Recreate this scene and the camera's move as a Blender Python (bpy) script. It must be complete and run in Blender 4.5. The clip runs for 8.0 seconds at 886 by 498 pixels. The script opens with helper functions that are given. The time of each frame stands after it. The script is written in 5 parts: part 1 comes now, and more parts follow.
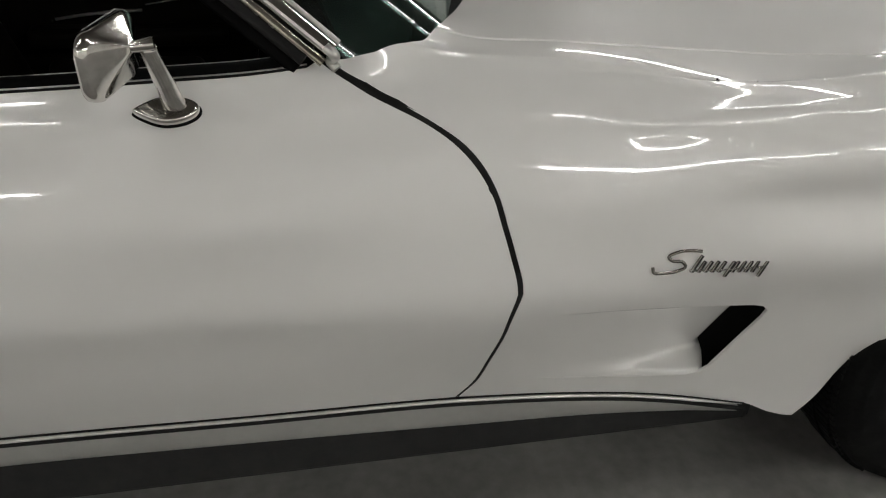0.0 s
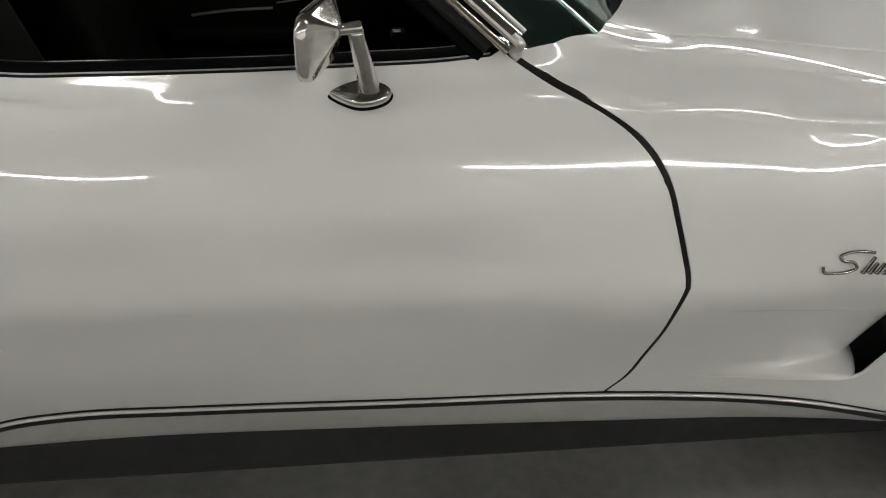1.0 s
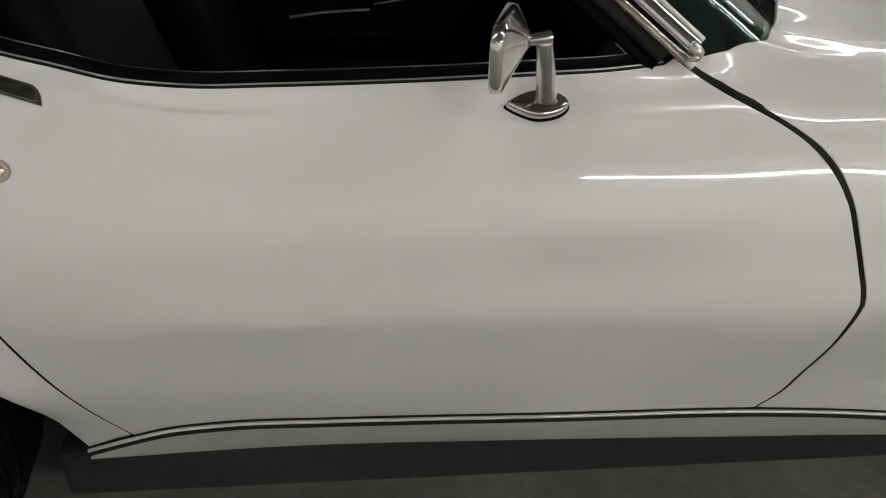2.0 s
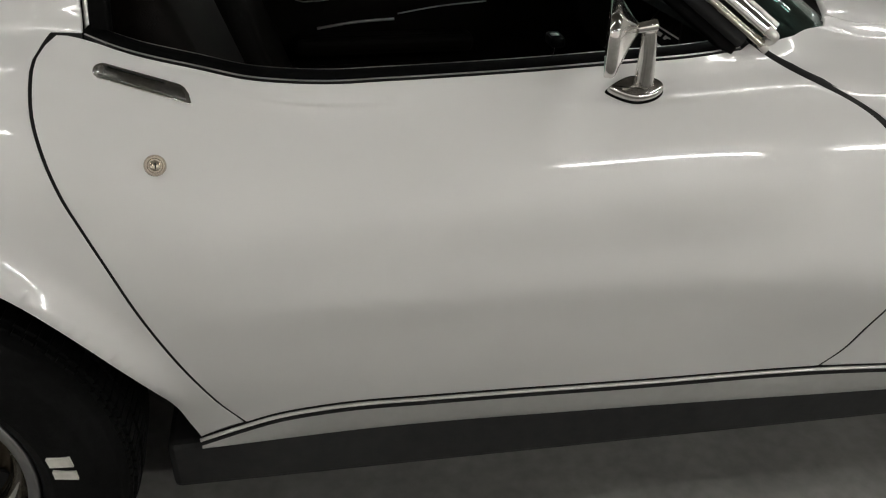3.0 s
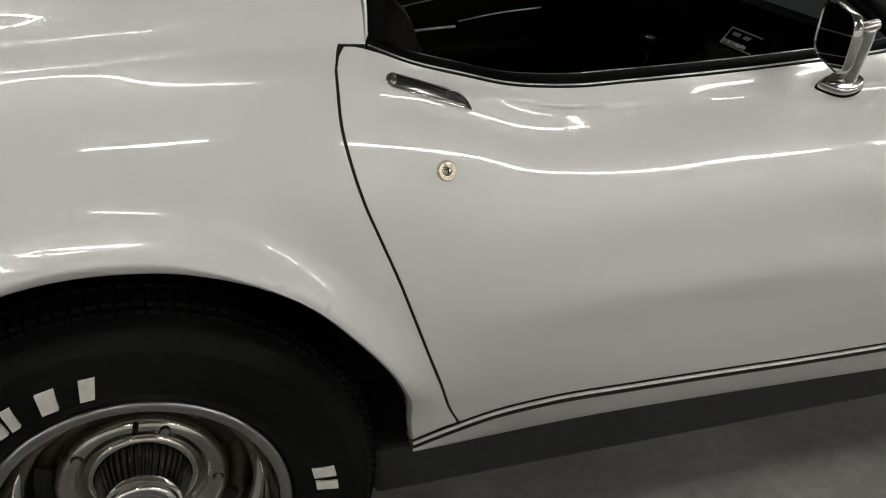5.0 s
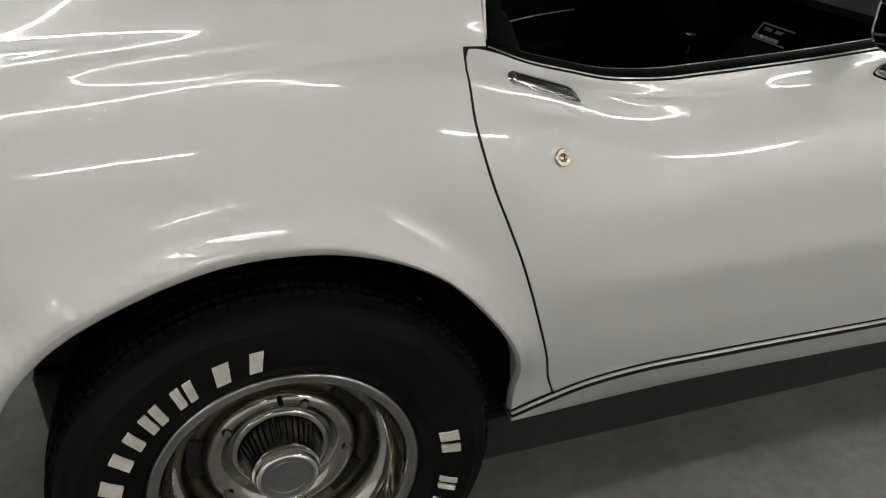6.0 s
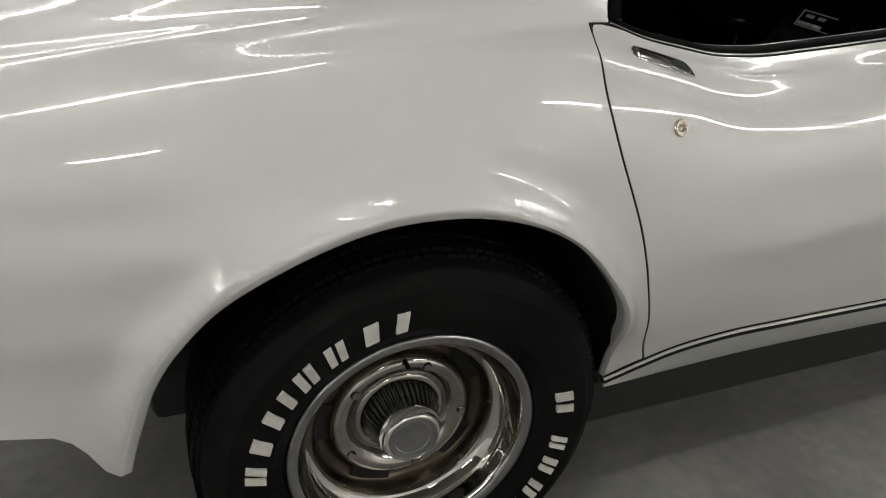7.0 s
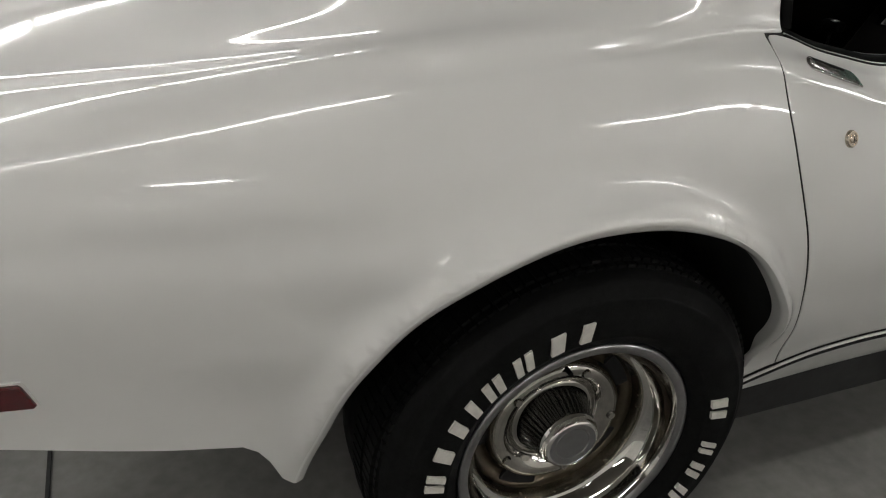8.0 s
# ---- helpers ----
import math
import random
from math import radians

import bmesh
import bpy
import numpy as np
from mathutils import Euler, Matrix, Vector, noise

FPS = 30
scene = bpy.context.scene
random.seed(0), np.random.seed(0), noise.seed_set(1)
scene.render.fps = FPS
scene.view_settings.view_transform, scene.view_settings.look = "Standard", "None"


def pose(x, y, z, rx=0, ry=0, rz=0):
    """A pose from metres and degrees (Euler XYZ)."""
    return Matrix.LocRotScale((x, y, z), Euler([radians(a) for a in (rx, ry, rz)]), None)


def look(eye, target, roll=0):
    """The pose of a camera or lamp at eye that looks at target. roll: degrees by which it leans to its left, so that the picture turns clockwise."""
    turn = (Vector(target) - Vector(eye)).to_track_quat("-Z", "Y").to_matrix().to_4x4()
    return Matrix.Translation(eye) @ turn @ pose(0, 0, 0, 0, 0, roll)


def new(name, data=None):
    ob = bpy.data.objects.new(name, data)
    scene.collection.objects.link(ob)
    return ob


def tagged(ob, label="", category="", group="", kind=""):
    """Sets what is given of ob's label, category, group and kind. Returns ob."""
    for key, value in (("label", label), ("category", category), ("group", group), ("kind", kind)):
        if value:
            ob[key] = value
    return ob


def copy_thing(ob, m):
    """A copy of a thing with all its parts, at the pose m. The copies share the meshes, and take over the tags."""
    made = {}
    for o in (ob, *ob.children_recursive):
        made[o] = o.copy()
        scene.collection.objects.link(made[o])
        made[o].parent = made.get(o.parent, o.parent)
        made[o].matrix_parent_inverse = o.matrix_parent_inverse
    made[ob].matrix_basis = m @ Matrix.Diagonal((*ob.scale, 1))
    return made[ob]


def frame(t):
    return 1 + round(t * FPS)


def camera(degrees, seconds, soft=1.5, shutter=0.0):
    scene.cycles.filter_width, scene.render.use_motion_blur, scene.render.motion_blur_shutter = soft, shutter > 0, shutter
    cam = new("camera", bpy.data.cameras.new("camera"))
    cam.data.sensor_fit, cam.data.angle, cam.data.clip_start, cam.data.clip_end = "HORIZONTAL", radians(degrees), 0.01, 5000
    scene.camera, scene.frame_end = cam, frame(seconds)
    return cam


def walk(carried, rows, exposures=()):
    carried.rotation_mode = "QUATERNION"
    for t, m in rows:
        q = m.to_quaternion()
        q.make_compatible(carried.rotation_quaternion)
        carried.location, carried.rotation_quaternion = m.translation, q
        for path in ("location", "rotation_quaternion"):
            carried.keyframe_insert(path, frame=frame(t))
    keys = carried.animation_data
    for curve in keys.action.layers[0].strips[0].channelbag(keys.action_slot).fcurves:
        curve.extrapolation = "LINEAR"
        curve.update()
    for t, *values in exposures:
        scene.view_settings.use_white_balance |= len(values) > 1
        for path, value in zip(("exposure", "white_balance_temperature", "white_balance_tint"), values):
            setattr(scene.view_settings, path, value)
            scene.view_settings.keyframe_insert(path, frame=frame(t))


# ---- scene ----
cam = camera(58.5, 8.0, soft=1.1)
PATH = [
    (0, (1.2, -0.921, 1.232), (1.639, 0.729, 0.19), 3.2),
    (0.5, (1.133, -0.946, 1.224), (1.55, 0.709, 0.181), 3.7),
    (1, (1.033, -0.92, 1.203), (1.335, 0.771, 0.179), 2.9),
    (1.5, (0.917, -0.868, 1.207), (1.234, 0.817, 0.178), 2.9),
    (2, (0.848, -0.862, 1.205), (1.074, 0.833, 0.168), 2.0),
    (3.3, (0.555, -0.959, 1.194), (0.931, 0.74, 0.208), 0.8),
    (3.5, (0.519, -0.974, 1.192), (0.923, 0.722, 0.213), 0.8),
    (4, (0.438, -0.957, 1.189), (0.888, 0.728, 0.211), 1.7),
    (4.5, (0.317, -0.887, 1.199), (0.78, 0.789, 0.211), 1.8),
    (4.7, (0.236, -0.855, 1.194), (0.762, 0.807, 0.212), 2.3),
    (5.8, (-0.01, -0.888, 1.218), (0.543, 0.768, 0.242), 0.7),
    (6, (-0.068, -0.908, 1.221), (0.505, 0.744, 0.25), 0.2),
    (6.5, (-0.193, -0.935, 1.214), (0.452, 0.7, 0.259), 0.2),
    (7, (-0.302, -0.898, 1.205), (0.326, 0.732, 0.23), 0.7),
    (7.5, (-0.427, -0.833, 1.223), (0.208, 0.775, 0.218), 1.0),
    (8, (-0.547, -0.79, 1.233), (0.088, 0.818, 0.228), 1.2),
]
walk(cam, [(t, look(eye, target, roll)) for t, eye, target, roll in PATH], exposures=[(0.0, 0.12), (1.0, 0.20), (1.5, 0.27), (2.0, 0.29), (3.5, 0.32), (4.5, 0.32), (6.0, 0.33), (6.6, 0.35), (7.0, 0.31), (7.5, 0.26), (8.0, 0.07)])

# ---- world and light ----
world = bpy.data.worlds.new("world")
scene.world = world
world.use_nodes = True
world.node_tree.nodes["Background"].inputs[0].default_value = (0.02, 0.02, 0.02, 1)
world.node_tree.nodes["Background"].inputs[1].default_value = 0.2
TUBE = 37.0          # emission of the ceiling tubes
CEIL = 3.3           # ceiling height
TUBE_ROWS = ((-0.5, (-6.55, -5.3, -4.05, -2.8, -1.55, -0.3, 2.9, 4.15, 5.4, 7.5)),
             (3.3, (-6.45, -5.2, -3.95, -2.7, -1.45, -0.2, 3.85, 5.1, 6.35)),
             (7.2, (-2.55, -1.3, -0.05, 5.9, 8.4)))
SHORT_TWIN = (-0.74, -4.2)
TWIN_ROWS = ((-4.2, (-6.0, -4.75, 3.05, 4.32, 6.2, 7.45, 8.7)),)


# ---- materials ----
def shader(name, color, rough=0.5, metal=0.0, coat=0.0, grain=0.0, scale=40.0, mottle=0.0, mscale=3.0, bump=0.0,
           bscale=200.0, rvar=0.0, spec=0.5):
    """Principled surface with fine grain, broad mottling, uneven gloss and relief, all in object space."""
    m = bpy.data.materials.new(name)
    m.use_nodes = True
    nt = m.node_tree
    b = nt.nodes["Principled BSDF"]
    b.inputs["Base Color"].default_value = (*color, 1)
    b.inputs["Roughness"].default_value = rough
    b.inputs["Metallic"].default_value = metal
    b.inputs["Coat Weight"].default_value = coat
    b.inputs["Coat Roughness"].default_value = 0.05
    b.inputs["Specular IOR Level"].default_value = spec
    co = nt.nodes.new("ShaderNodeTexCoord")

    def noise_at(sc, detail):
        n = nt.nodes.new("ShaderNodeTexNoise")
        n.inputs["Scale"].default_value = sc
        n.inputs["Detail"].default_value = detail
        nt.links.new(co.outputs["Object"], n.inputs["Vector"])
        return n

    def span(src, lo, hi):
        r = nt.nodes.new("ShaderNodeMapRange")
        r.inputs["From Min"].default_value, r.inputs["From Max"].default_value = 0.3, 0.7
        r.inputs["To Min"].default_value, r.inputs["To Max"].default_value = lo, hi
        nt.links.new(src.outputs["Fac"], r.inputs["Value"])
        return r

    last = None
    for amount, sc, det in ((grain, scale, 4.0), (mottle, mscale, 5.0)):
        if amount:
            n = span(noise_at(sc, det), 1 - amount, 1 + amount)
            mx = nt.nodes.new("ShaderNodeVectorMath")
            mx.operation = "SCALE"
            if last is None:
                mx.inputs[0].default_value = color
            else:
                nt.links.new(last.outputs[0], mx.inputs[0])
            nt.links.new(n.outputs[0], mx.inputs["Scale"])
            last = mx
    if last is not None:
        nt.links.new(last.outputs[0], b.inputs["Base Color"])
    if rvar:
        n = span(noise_at(mscale * 2.3, 3.0), max(0.02, rough - rvar), rough + rvar)
        nt.links.new(n.outputs[0], b.inputs["Roughness"])
    if bump:
        n = noise_at(bscale, 3.0)
        bp = nt.nodes.new("ShaderNodeBump")
        bp.inputs["Strength"].default_value = bump
        bp.inputs["Distance"].default_value = 0.002
        nt.links.new(n.outputs["Fac"], bp.inputs["Height"])
        nt.links.new(bp.outputs[0], b.inputs["Normal"])
    return m


def glow(name, color, strength):
    m = bpy.data.materials.new(name)
    m.use_nodes = True
    b = m.node_tree.nodes["Principled BSDF"]
    b.inputs["Base Color"].default_value = (0.8, 0.8, 0.8, 1)
    b.inputs["Emission Color"].default_value = (*color, 1)
    b.inputs["Emission Strength"].default_value = strength
    return m


PAINT = shader("white_paint", (0.76, 0.755, 0.735), 0.32, coat=1.0, mottle=0.018, mscale=4.0, bump=0.014, bscale=35.0)
CHROME = shader("chrome", (0.80, 0.79, 0.77), 0.07, 1.0, rvar=0.03, mscale=20.0)
TRIM = shader("bright_trim", (0.62, 0.61, 0.58), 0.32, 1.0, grain=0.02, scale=60.0)
BRIGHT = shader("bright_moulding", (0.82, 0.81, 0.79), 0.36, 0.6, grain=0.02, scale=60.0)
SATIN = shader("satin_aluminium", (0.60, 0.60, 0.58), 0.42, 0.55, grain=0.03, scale=60.0, mottle=0.05, mscale=6.0)
RINGMAT = shader("trim_ring_metal", (0.36, 0.36, 0.365), 0.3, 1.0, grain=0.05, scale=70.0)
DISH = shader("wheel_dish_metal", (0.40, 0.385, 0.355), 0.10, 1.0, grain=0.12, scale=60.0, mottle=0.15, rvar=0.06, mscale=16.0)
BRASSY = shader("brown_rim_metal", (0.22, 0.20, 0.165), 0.2, 1.0, grain=0.12, scale=60.0, rvar=0.08, mscale=20.0)
POLISHED = shader("polished_lip_metal", (0.66, 0.65, 0.62), 0.045, 1.0, rvar=0.02, mscale=18.0)
# bright trim whose tan tone is a reflection put into the colour
TANTRIM = shader("tan_reflection_trim", (0.40, 0.37, 0.32), 0.22, 1.0, grain=0.12, scale=70.0, mottle=0.25, mscale=18.0, rvar=0.1)
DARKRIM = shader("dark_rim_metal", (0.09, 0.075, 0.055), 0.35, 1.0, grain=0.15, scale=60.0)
AGEDCHROME = shader("aged_chrome", (0.66, 0.645, 0.615), 0.13, 1.0, grain=0.08, scale=90.0, mottle=0.12, mscale=30.0, rvar=0.06)
DARKCHROME = shader("aged_dark_chrome", (0.30, 0.29, 0.27), 0.16, 1.0, grain=0.1, scale=150.0, rvar=0.06, mscale=40.0)
DRUM = shader("dark_fluted_metal", (0.16, 0.16, 0.155), 0.25, 1.0)
HANDLEGREY = shader("handle_flap_metal", (0.34, 0.335, 0.32), 0.2, 1.0, grain=0.08, scale=120.0, mottle=0.15, mscale=25.0, rvar=0.05)
RUBBER = shader("rubber", (0.0025, 0.0025, 0.0025), 0.6, spec=0.04, grain=0.2, scale=60.0, mottle=0.2, mscale=9.0, bump=0.15, bscale=300.0)
TYRE = shader("tyre_rubber", (0.0042, 0.0044, 0.0043), 0.7, spec=0.10, grain=0.25, scale=120.0, mottle=0.3, mscale=8.0, bump=0.2, bscale=260.0, rvar=0.1)
SEAL = shader("weatherstrip_rubber", (0.005, 0.0048, 0.0044), 0.5, spec=0.2, grain=0.3, scale=45.0, mottle=0.3, mscale=14.0, bump=0.2, bscale=150.0)
BLACK = shader("black_void", (0.006, 0.006, 0.006), 0.9, grain=0.2, scale=20.0)
UNDER = shader("underseal", (0.012, 0.012, 0.012), 0.85, grain=0.3, scale=30.0, bump=0.3, bscale=80.0)
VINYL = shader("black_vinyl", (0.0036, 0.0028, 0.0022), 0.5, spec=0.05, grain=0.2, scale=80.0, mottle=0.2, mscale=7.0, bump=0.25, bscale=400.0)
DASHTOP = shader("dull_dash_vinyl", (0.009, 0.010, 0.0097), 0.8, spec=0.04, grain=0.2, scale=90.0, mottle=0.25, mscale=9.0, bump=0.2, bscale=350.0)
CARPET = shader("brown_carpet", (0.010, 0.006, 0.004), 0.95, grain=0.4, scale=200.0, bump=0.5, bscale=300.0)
WHITELET = shader("white_rubber", (0.62, 0.60, 0.55), 0.6, grain=0.08, scale=120.0, mottle=0.1, mscale=20.0)
LOCKMET = shader("nickel_lock", (0.62, 0.55, 0.46), 0.25, 1.0, grain=0.1, scale=200.0)
LAMPRED = shader("red_marker_lens", (0.07, 0.004, 0.006), 0.15, coat=0.6, grain=0.15, scale=150.0)
MIRGLASS = shader("mirror_glass", (0.82, 0.83, 0.83), 0.02, 1.0)
GREYPLASTIC = shader("light_grey_plastic", (0.62, 0.61, 0.58), 0.4, grain=0.05, scale=100.0)
CONCRETE = shader("polished_concrete", (0.20, 0.195, 0.185), 0.5, grain=0.13, scale=30.0, mottle=0.26, mscale=3.0, bump=0.08, bscale=90.0, rvar=0.12)
JOINT = shader("dark_joint_filler", (0.03, 0.03, 0.03), 0.8, grain=0.2)
WALLMAT = shader("painted_block_wall", (0.78, 0.775, 0.75), 0.8, grain=0.03, scale=12.0, mottle=0.06, mscale=1.1, bump=0.1, bscale=40.0)
CEILMAT = shader("ceiling_panel", (0.13, 0.12, 0.105), 0.85, grain=0.04, scale=20.0, mottle=0.05, mscale=0.8)
FIXTURE = shader("white_enamel", (0.75, 0.75, 0.73), 0.4)
LIT = glow("lit_tube", (1.0, 0.98, 0.945), TUBE)
LIT_TWIN = glow("lit_twin_tube", (1.0, 0.98, 0.945), TUBE * 1.9)


def glass(name, color):
    m = bpy.data.materials.new(name)
    m.use_nodes = True
    b = m.node_tree.nodes["Principled BSDF"]
    b.inputs["Base Color"].default_value = (*color, 1)
    b.inputs["Roughness"].default_value = 0.02
    b.inputs["Transmission Weight"].default_value = 1.0
    b.inputs["IOR"].default_value = 1.45
    return m


TINTED = glass("green_tinted_glass", (0.45, 0.68, 0.61))


# ---- mesh helpers ----
def mesh_from(name, verts, faces, mat, normals=None, smooth=True):
    me = bpy.data.meshes.new(name)
    me.from_pydata([tuple(v) for v in verts], [], [tuple(f) for f in faces])
    me.materials.append(mat)
    me.polygons.foreach_set("use_smooth", [smooth] * len(me.polygons))
    me.update()
    if normals is not None:
        me.normals_split_custom_set_from_vertices([tuple(n) for n in normals])
    return me


def place(name, me, parent=None, label="", m=None):
    ob = new(name, me)
    if parent is not None:
        ob.parent = parent
    if m is not None:
        ob.matrix_basis = m
    return tagged(ob, label)


def part(name, bm, mat, parent, label="", m=None, smooth=None):
    """Link a bmesh as one mesh object under a thing or a part. smooth: angle in degrees below which edges are shaded round."""
    me = bpy.data.meshes.new(name)
    if smooth is not None:
        for f in bm.faces:
            f.smooth = True
        for e in bm.edges:
            e.smooth = len(e.link_faces) == 2 and e.calc_face_angle(0) < radians(smooth)
    bm.to_mesh(me)
    bm.free()
    me.materials.append(mat)
    return place(name, me, parent, label, m)


def box_bm(x0, x1, y0, y1, z0, z1, bevel=0.0, seg=2):
    bm = bmesh.new()
    bmesh.ops.create_cube(bm, size=1, matrix=Matrix.LocRotScale(((x0 + x1) / 2, (y0 + y1) / 2, (z0 + z1) / 2), None, (x1 - x0, y1 - y0, z1 - z0)))
    if bevel:
        bmesh.ops.bevel(bm, geom=bm.edges[:], offset=bevel, segments=seg, profile=0.5, affect="EDGES")
    return bm


def plate_bm(outline, depth, bevel=0.0, seg=2):
    """A flat outline (u, w) in the plane y=0, extruded to y=-depth, with its front edge rounded."""
    bm = bmesh.new()
    back = [bm.verts.new((u, 0, w)) for u, w in outline]
    front = [bm.verts.new((u, -depth, w)) for u, w in outline]
    n = len(outline)
    ff = bm.faces.new(front)
    bm.faces.new(back[::-1])
    for i in range(n):
        bm.faces.new((back[i], back[(i + 1) % n], front[(i + 1) % n], front[i]))
    bmesh.ops.recalc_face_normals(bm, faces=bm.faces[:])
    if bevel:
        bmesh.ops.bevel(bm, geom=list(ff.edges), offset=bevel, segments=seg, profile=0.5, affect="EDGES")
    return bm


def revolve_bm(profile, n=72, closed=False):
    """Turn (radius, depth) pairs round the y axis."""
    bm = bmesh.new()
    rings = []
    for r, y in profile:
        rings.append([bm.verts.new((r * math.cos(2 * math.pi * i / n), y, r * math.sin(2 * math.pi * i / n))) for i in range(n)])
    pairs = list(zip(rings, rings[1:]))
    if closed:
        pairs.append((rings[-1], rings[0]))
    for a, b in pairs:
        for i in range(n):
            j = (i + 1) % n
            bm.faces.new((a[i], b[i], b[j], a[j]))
    bmesh.ops.recalc_face_normals(bm, faces=bm.faces[:])
    return bm


def smooth_path(pts, n):
    """Catmull-Rom resampling of a list of points to n points."""
    p = np.array(pts, float)
    d = np.concatenate([[0], np.cumsum(np.linalg.norm(np.diff(p, axis=0), axis=1))])
    return hermite(d, p.T[:, None, :], np.linspace(0, d[-1], n))[:, 0, :].T


def hermite(knots, values, at):
    """Cubic through values[..., k] at knots, finite-difference slopes, evaluated at the positions at."""
    k = np.asarray(knots, float)
    v = np.asarray(values, float)
    h = np.diff(k)
    d = np.diff(v, axis=-1) / h
    s = np.empty_like(v)
    s[..., 0], s[..., -1] = d[..., 0], d[..., -1]
    s[..., 1:-1] = (d[..., :-1] * h[1:] + d[..., 1:] * h[:-1]) / (h[1:] + h[:-1])
    i = np.clip(np.searchsorted(k, at, side="right") - 1, 0, len(k) - 2)
    u = (np.asarray(at) - k[i]) / h[i]
    return ((1 + 2 * u) * (1 - u) ** 2 * v[..., i] + u * (1 - u) ** 2 * h[i] * s[..., i]
            + u * u * (3 - 2 * u) * v[..., i + 1] + u * u * (u - 1) * h[i] * s[..., i + 1])


def sweep_bm(path, section, up=(0, -1, 0), caps=True):
    """Carry a closed section (a: along side, b: along up) along a path of points."""
    bm = bmesh.new()
    p = [Vector(q) for q in path]
    rings = []
    for i, q in enumerate(p):
        t = (p[min(i + 1, len(p) - 1)] - p[max(i - 1, 0)]).normalized()
        uv = up(i) if callable(up) else Vector(up)
        uv = (uv - t * uv.dot(t)).normalized()
        sd = t.cross(uv)
        rings.append([bm.verts.new(q + sd * a + uv * b) for a, b in section])
    n = len(section)
    for a, b in zip(rings, rings[1:]):
        for i in range(n):
            j = (i + 1) % n
            bm.faces.new((a[i], a[j], b[j], b[i]))
    if caps:
        bm.faces.new(rings[0])
        bm.faces.new(rings[-1][::-1])
    bmesh.ops.recalc_face_normals(bm, faces=bm.faces[:])
    return bm


def oval(a, b, n=10):
    return [(a * math.cos(2 * math.pi * i / n), b * math.sin(2 * math.pi * i / n)) for i in range(n)]


def round_rect(w, h, r, n=5, cut=0.0):
    out = []
    for cx, cz, a0 in ((w / 2 - r, h / 2 - r, 0), (-w / 2 + r, h / 2 - r, 90), (-w / 2 + r, -h / 2 + r, 180), (w / 2 - r, -h / 2 + r, 270)):
        for i in range(n + 1):
            a = radians(a0 + 90 * i / n)
            out.append((cx + r * math.cos(a), cz + r * math.sin(a)))
    return out


# ---- the room ----
X0, X1, Y0, Y1 = -8.5, 11.0, -6.0, 9.0
floor = tagged(part("floor", box_bm(X0, X1, Y0, Y1, -0.2, 0.0), CONCRETE, None), "grey polished concrete garage floor with saw-cut joints", "floor", kind="structure")
ceiling = tagged(part("ceiling", box_bm(X0, X1, Y0, Y1, CEIL, CEIL + 0.2), CEILMAT, None), "dark painted flat garage ceiling", "ceiling", kind="structure")
for wname, b in (("wall_west", (X0 - 0.2, X0, Y0, Y1)), ("wall_east", (X1, X1 + 0.2, Y0, Y1)),
                 ("wall_south", (X0 - 0.2, X1 + 0.2, Y0 - 0.2, Y0)), ("wall_north", (X0 - 0.2, X1 + 0.2, Y1, Y1 + 0.2))):
    tagged(part(wname, box_bm(*b, 0, CEIL), WALLMAT, None), "plain pale grey painted garage wall", "wall", kind="structure")
tagged(part("floor_joint", box_bm(-0.868, -0.860, Y0 + 0.02, Y1 - 0.02, -0.01, 0.004), JOINT, None), "thin dark sawn joint across the concrete floor", "joint", kind="structure")

# ceiling strip lights, end to end in rows along the car
strip = tagged(new("strip_light"), "long white batten light with a lit tube under the ceiling", "strip light", "ceiling strip lights")
strip.matrix_basis = pose(TUBE_ROWS[0][1][0], TUBE_ROWS[0][0], CEIL)
part("housing", box_bm(-0.615, 0.615, -0.07, 0.07, -0.055, -0.002, 0.006), FIXTURE, strip)
part("tube", sweep_bm([(-0.59, 0, -0.075), (0, 0, -0.075), (0.59, 0, -0.075)], oval(0.028, 0.022, 10)), LIT, strip, "lit fluorescent tube")
for y, xs in TUBE_ROWS:
    for x in xs:
        if (y, x) != (TUBE_ROWS[0][0], TUBE_ROWS[0][1][0]):
            copy_thing(strip, pose(x, y, CEIL))
twin = tagged(new("twin_strip_light"), "long white batten light with two lit tubes under the ceiling", "strip light", "ceiling twin lights")
twin.matrix_basis = pose(TWIN_ROWS[0][1][0], TWIN_ROWS[0][0], CEIL)
part("housing", box_bm(-0.615, 0.615, -0.12, 0.12, -0.055, -0.002, 0.006), FIXTURE, twin)
for ty in (-0.021, 0.021):
    part("tube", sweep_bm([(-0.59, ty, -0.08), (0, ty, -0.08), (0.59, ty, -0.08)], oval(0.0185, 0.0175, 10)), LIT_TWIN, twin, "lit fluorescent tube")
for x in TWIN_ROWS[0][1][1:]:
    copy_thing(twin, pose(x, TWIN_ROWS[0][0], CEIL))

short = tagged(new("short_twin_light"), "short white batten light with two lit tubes under the ceiling", "strip light", "ceiling twin lights")
short.matrix_basis = pose(*SHORT_TWIN, CEIL)
part("housing", box_bm(-0.37, 0.37, -0.12, 0.12, -0.055, -0.002, 0.006), FIXTURE, short)
for ty in (-0.021, 0.021):
    part("tube", sweep_bm([(-0.35, ty, -0.08), (0, ty, -0.08), (0.35, ty, -0.08)], oval(0.0185, 0.0175, 10)), LIT_TWIN, short, "lit fluorescent tube")

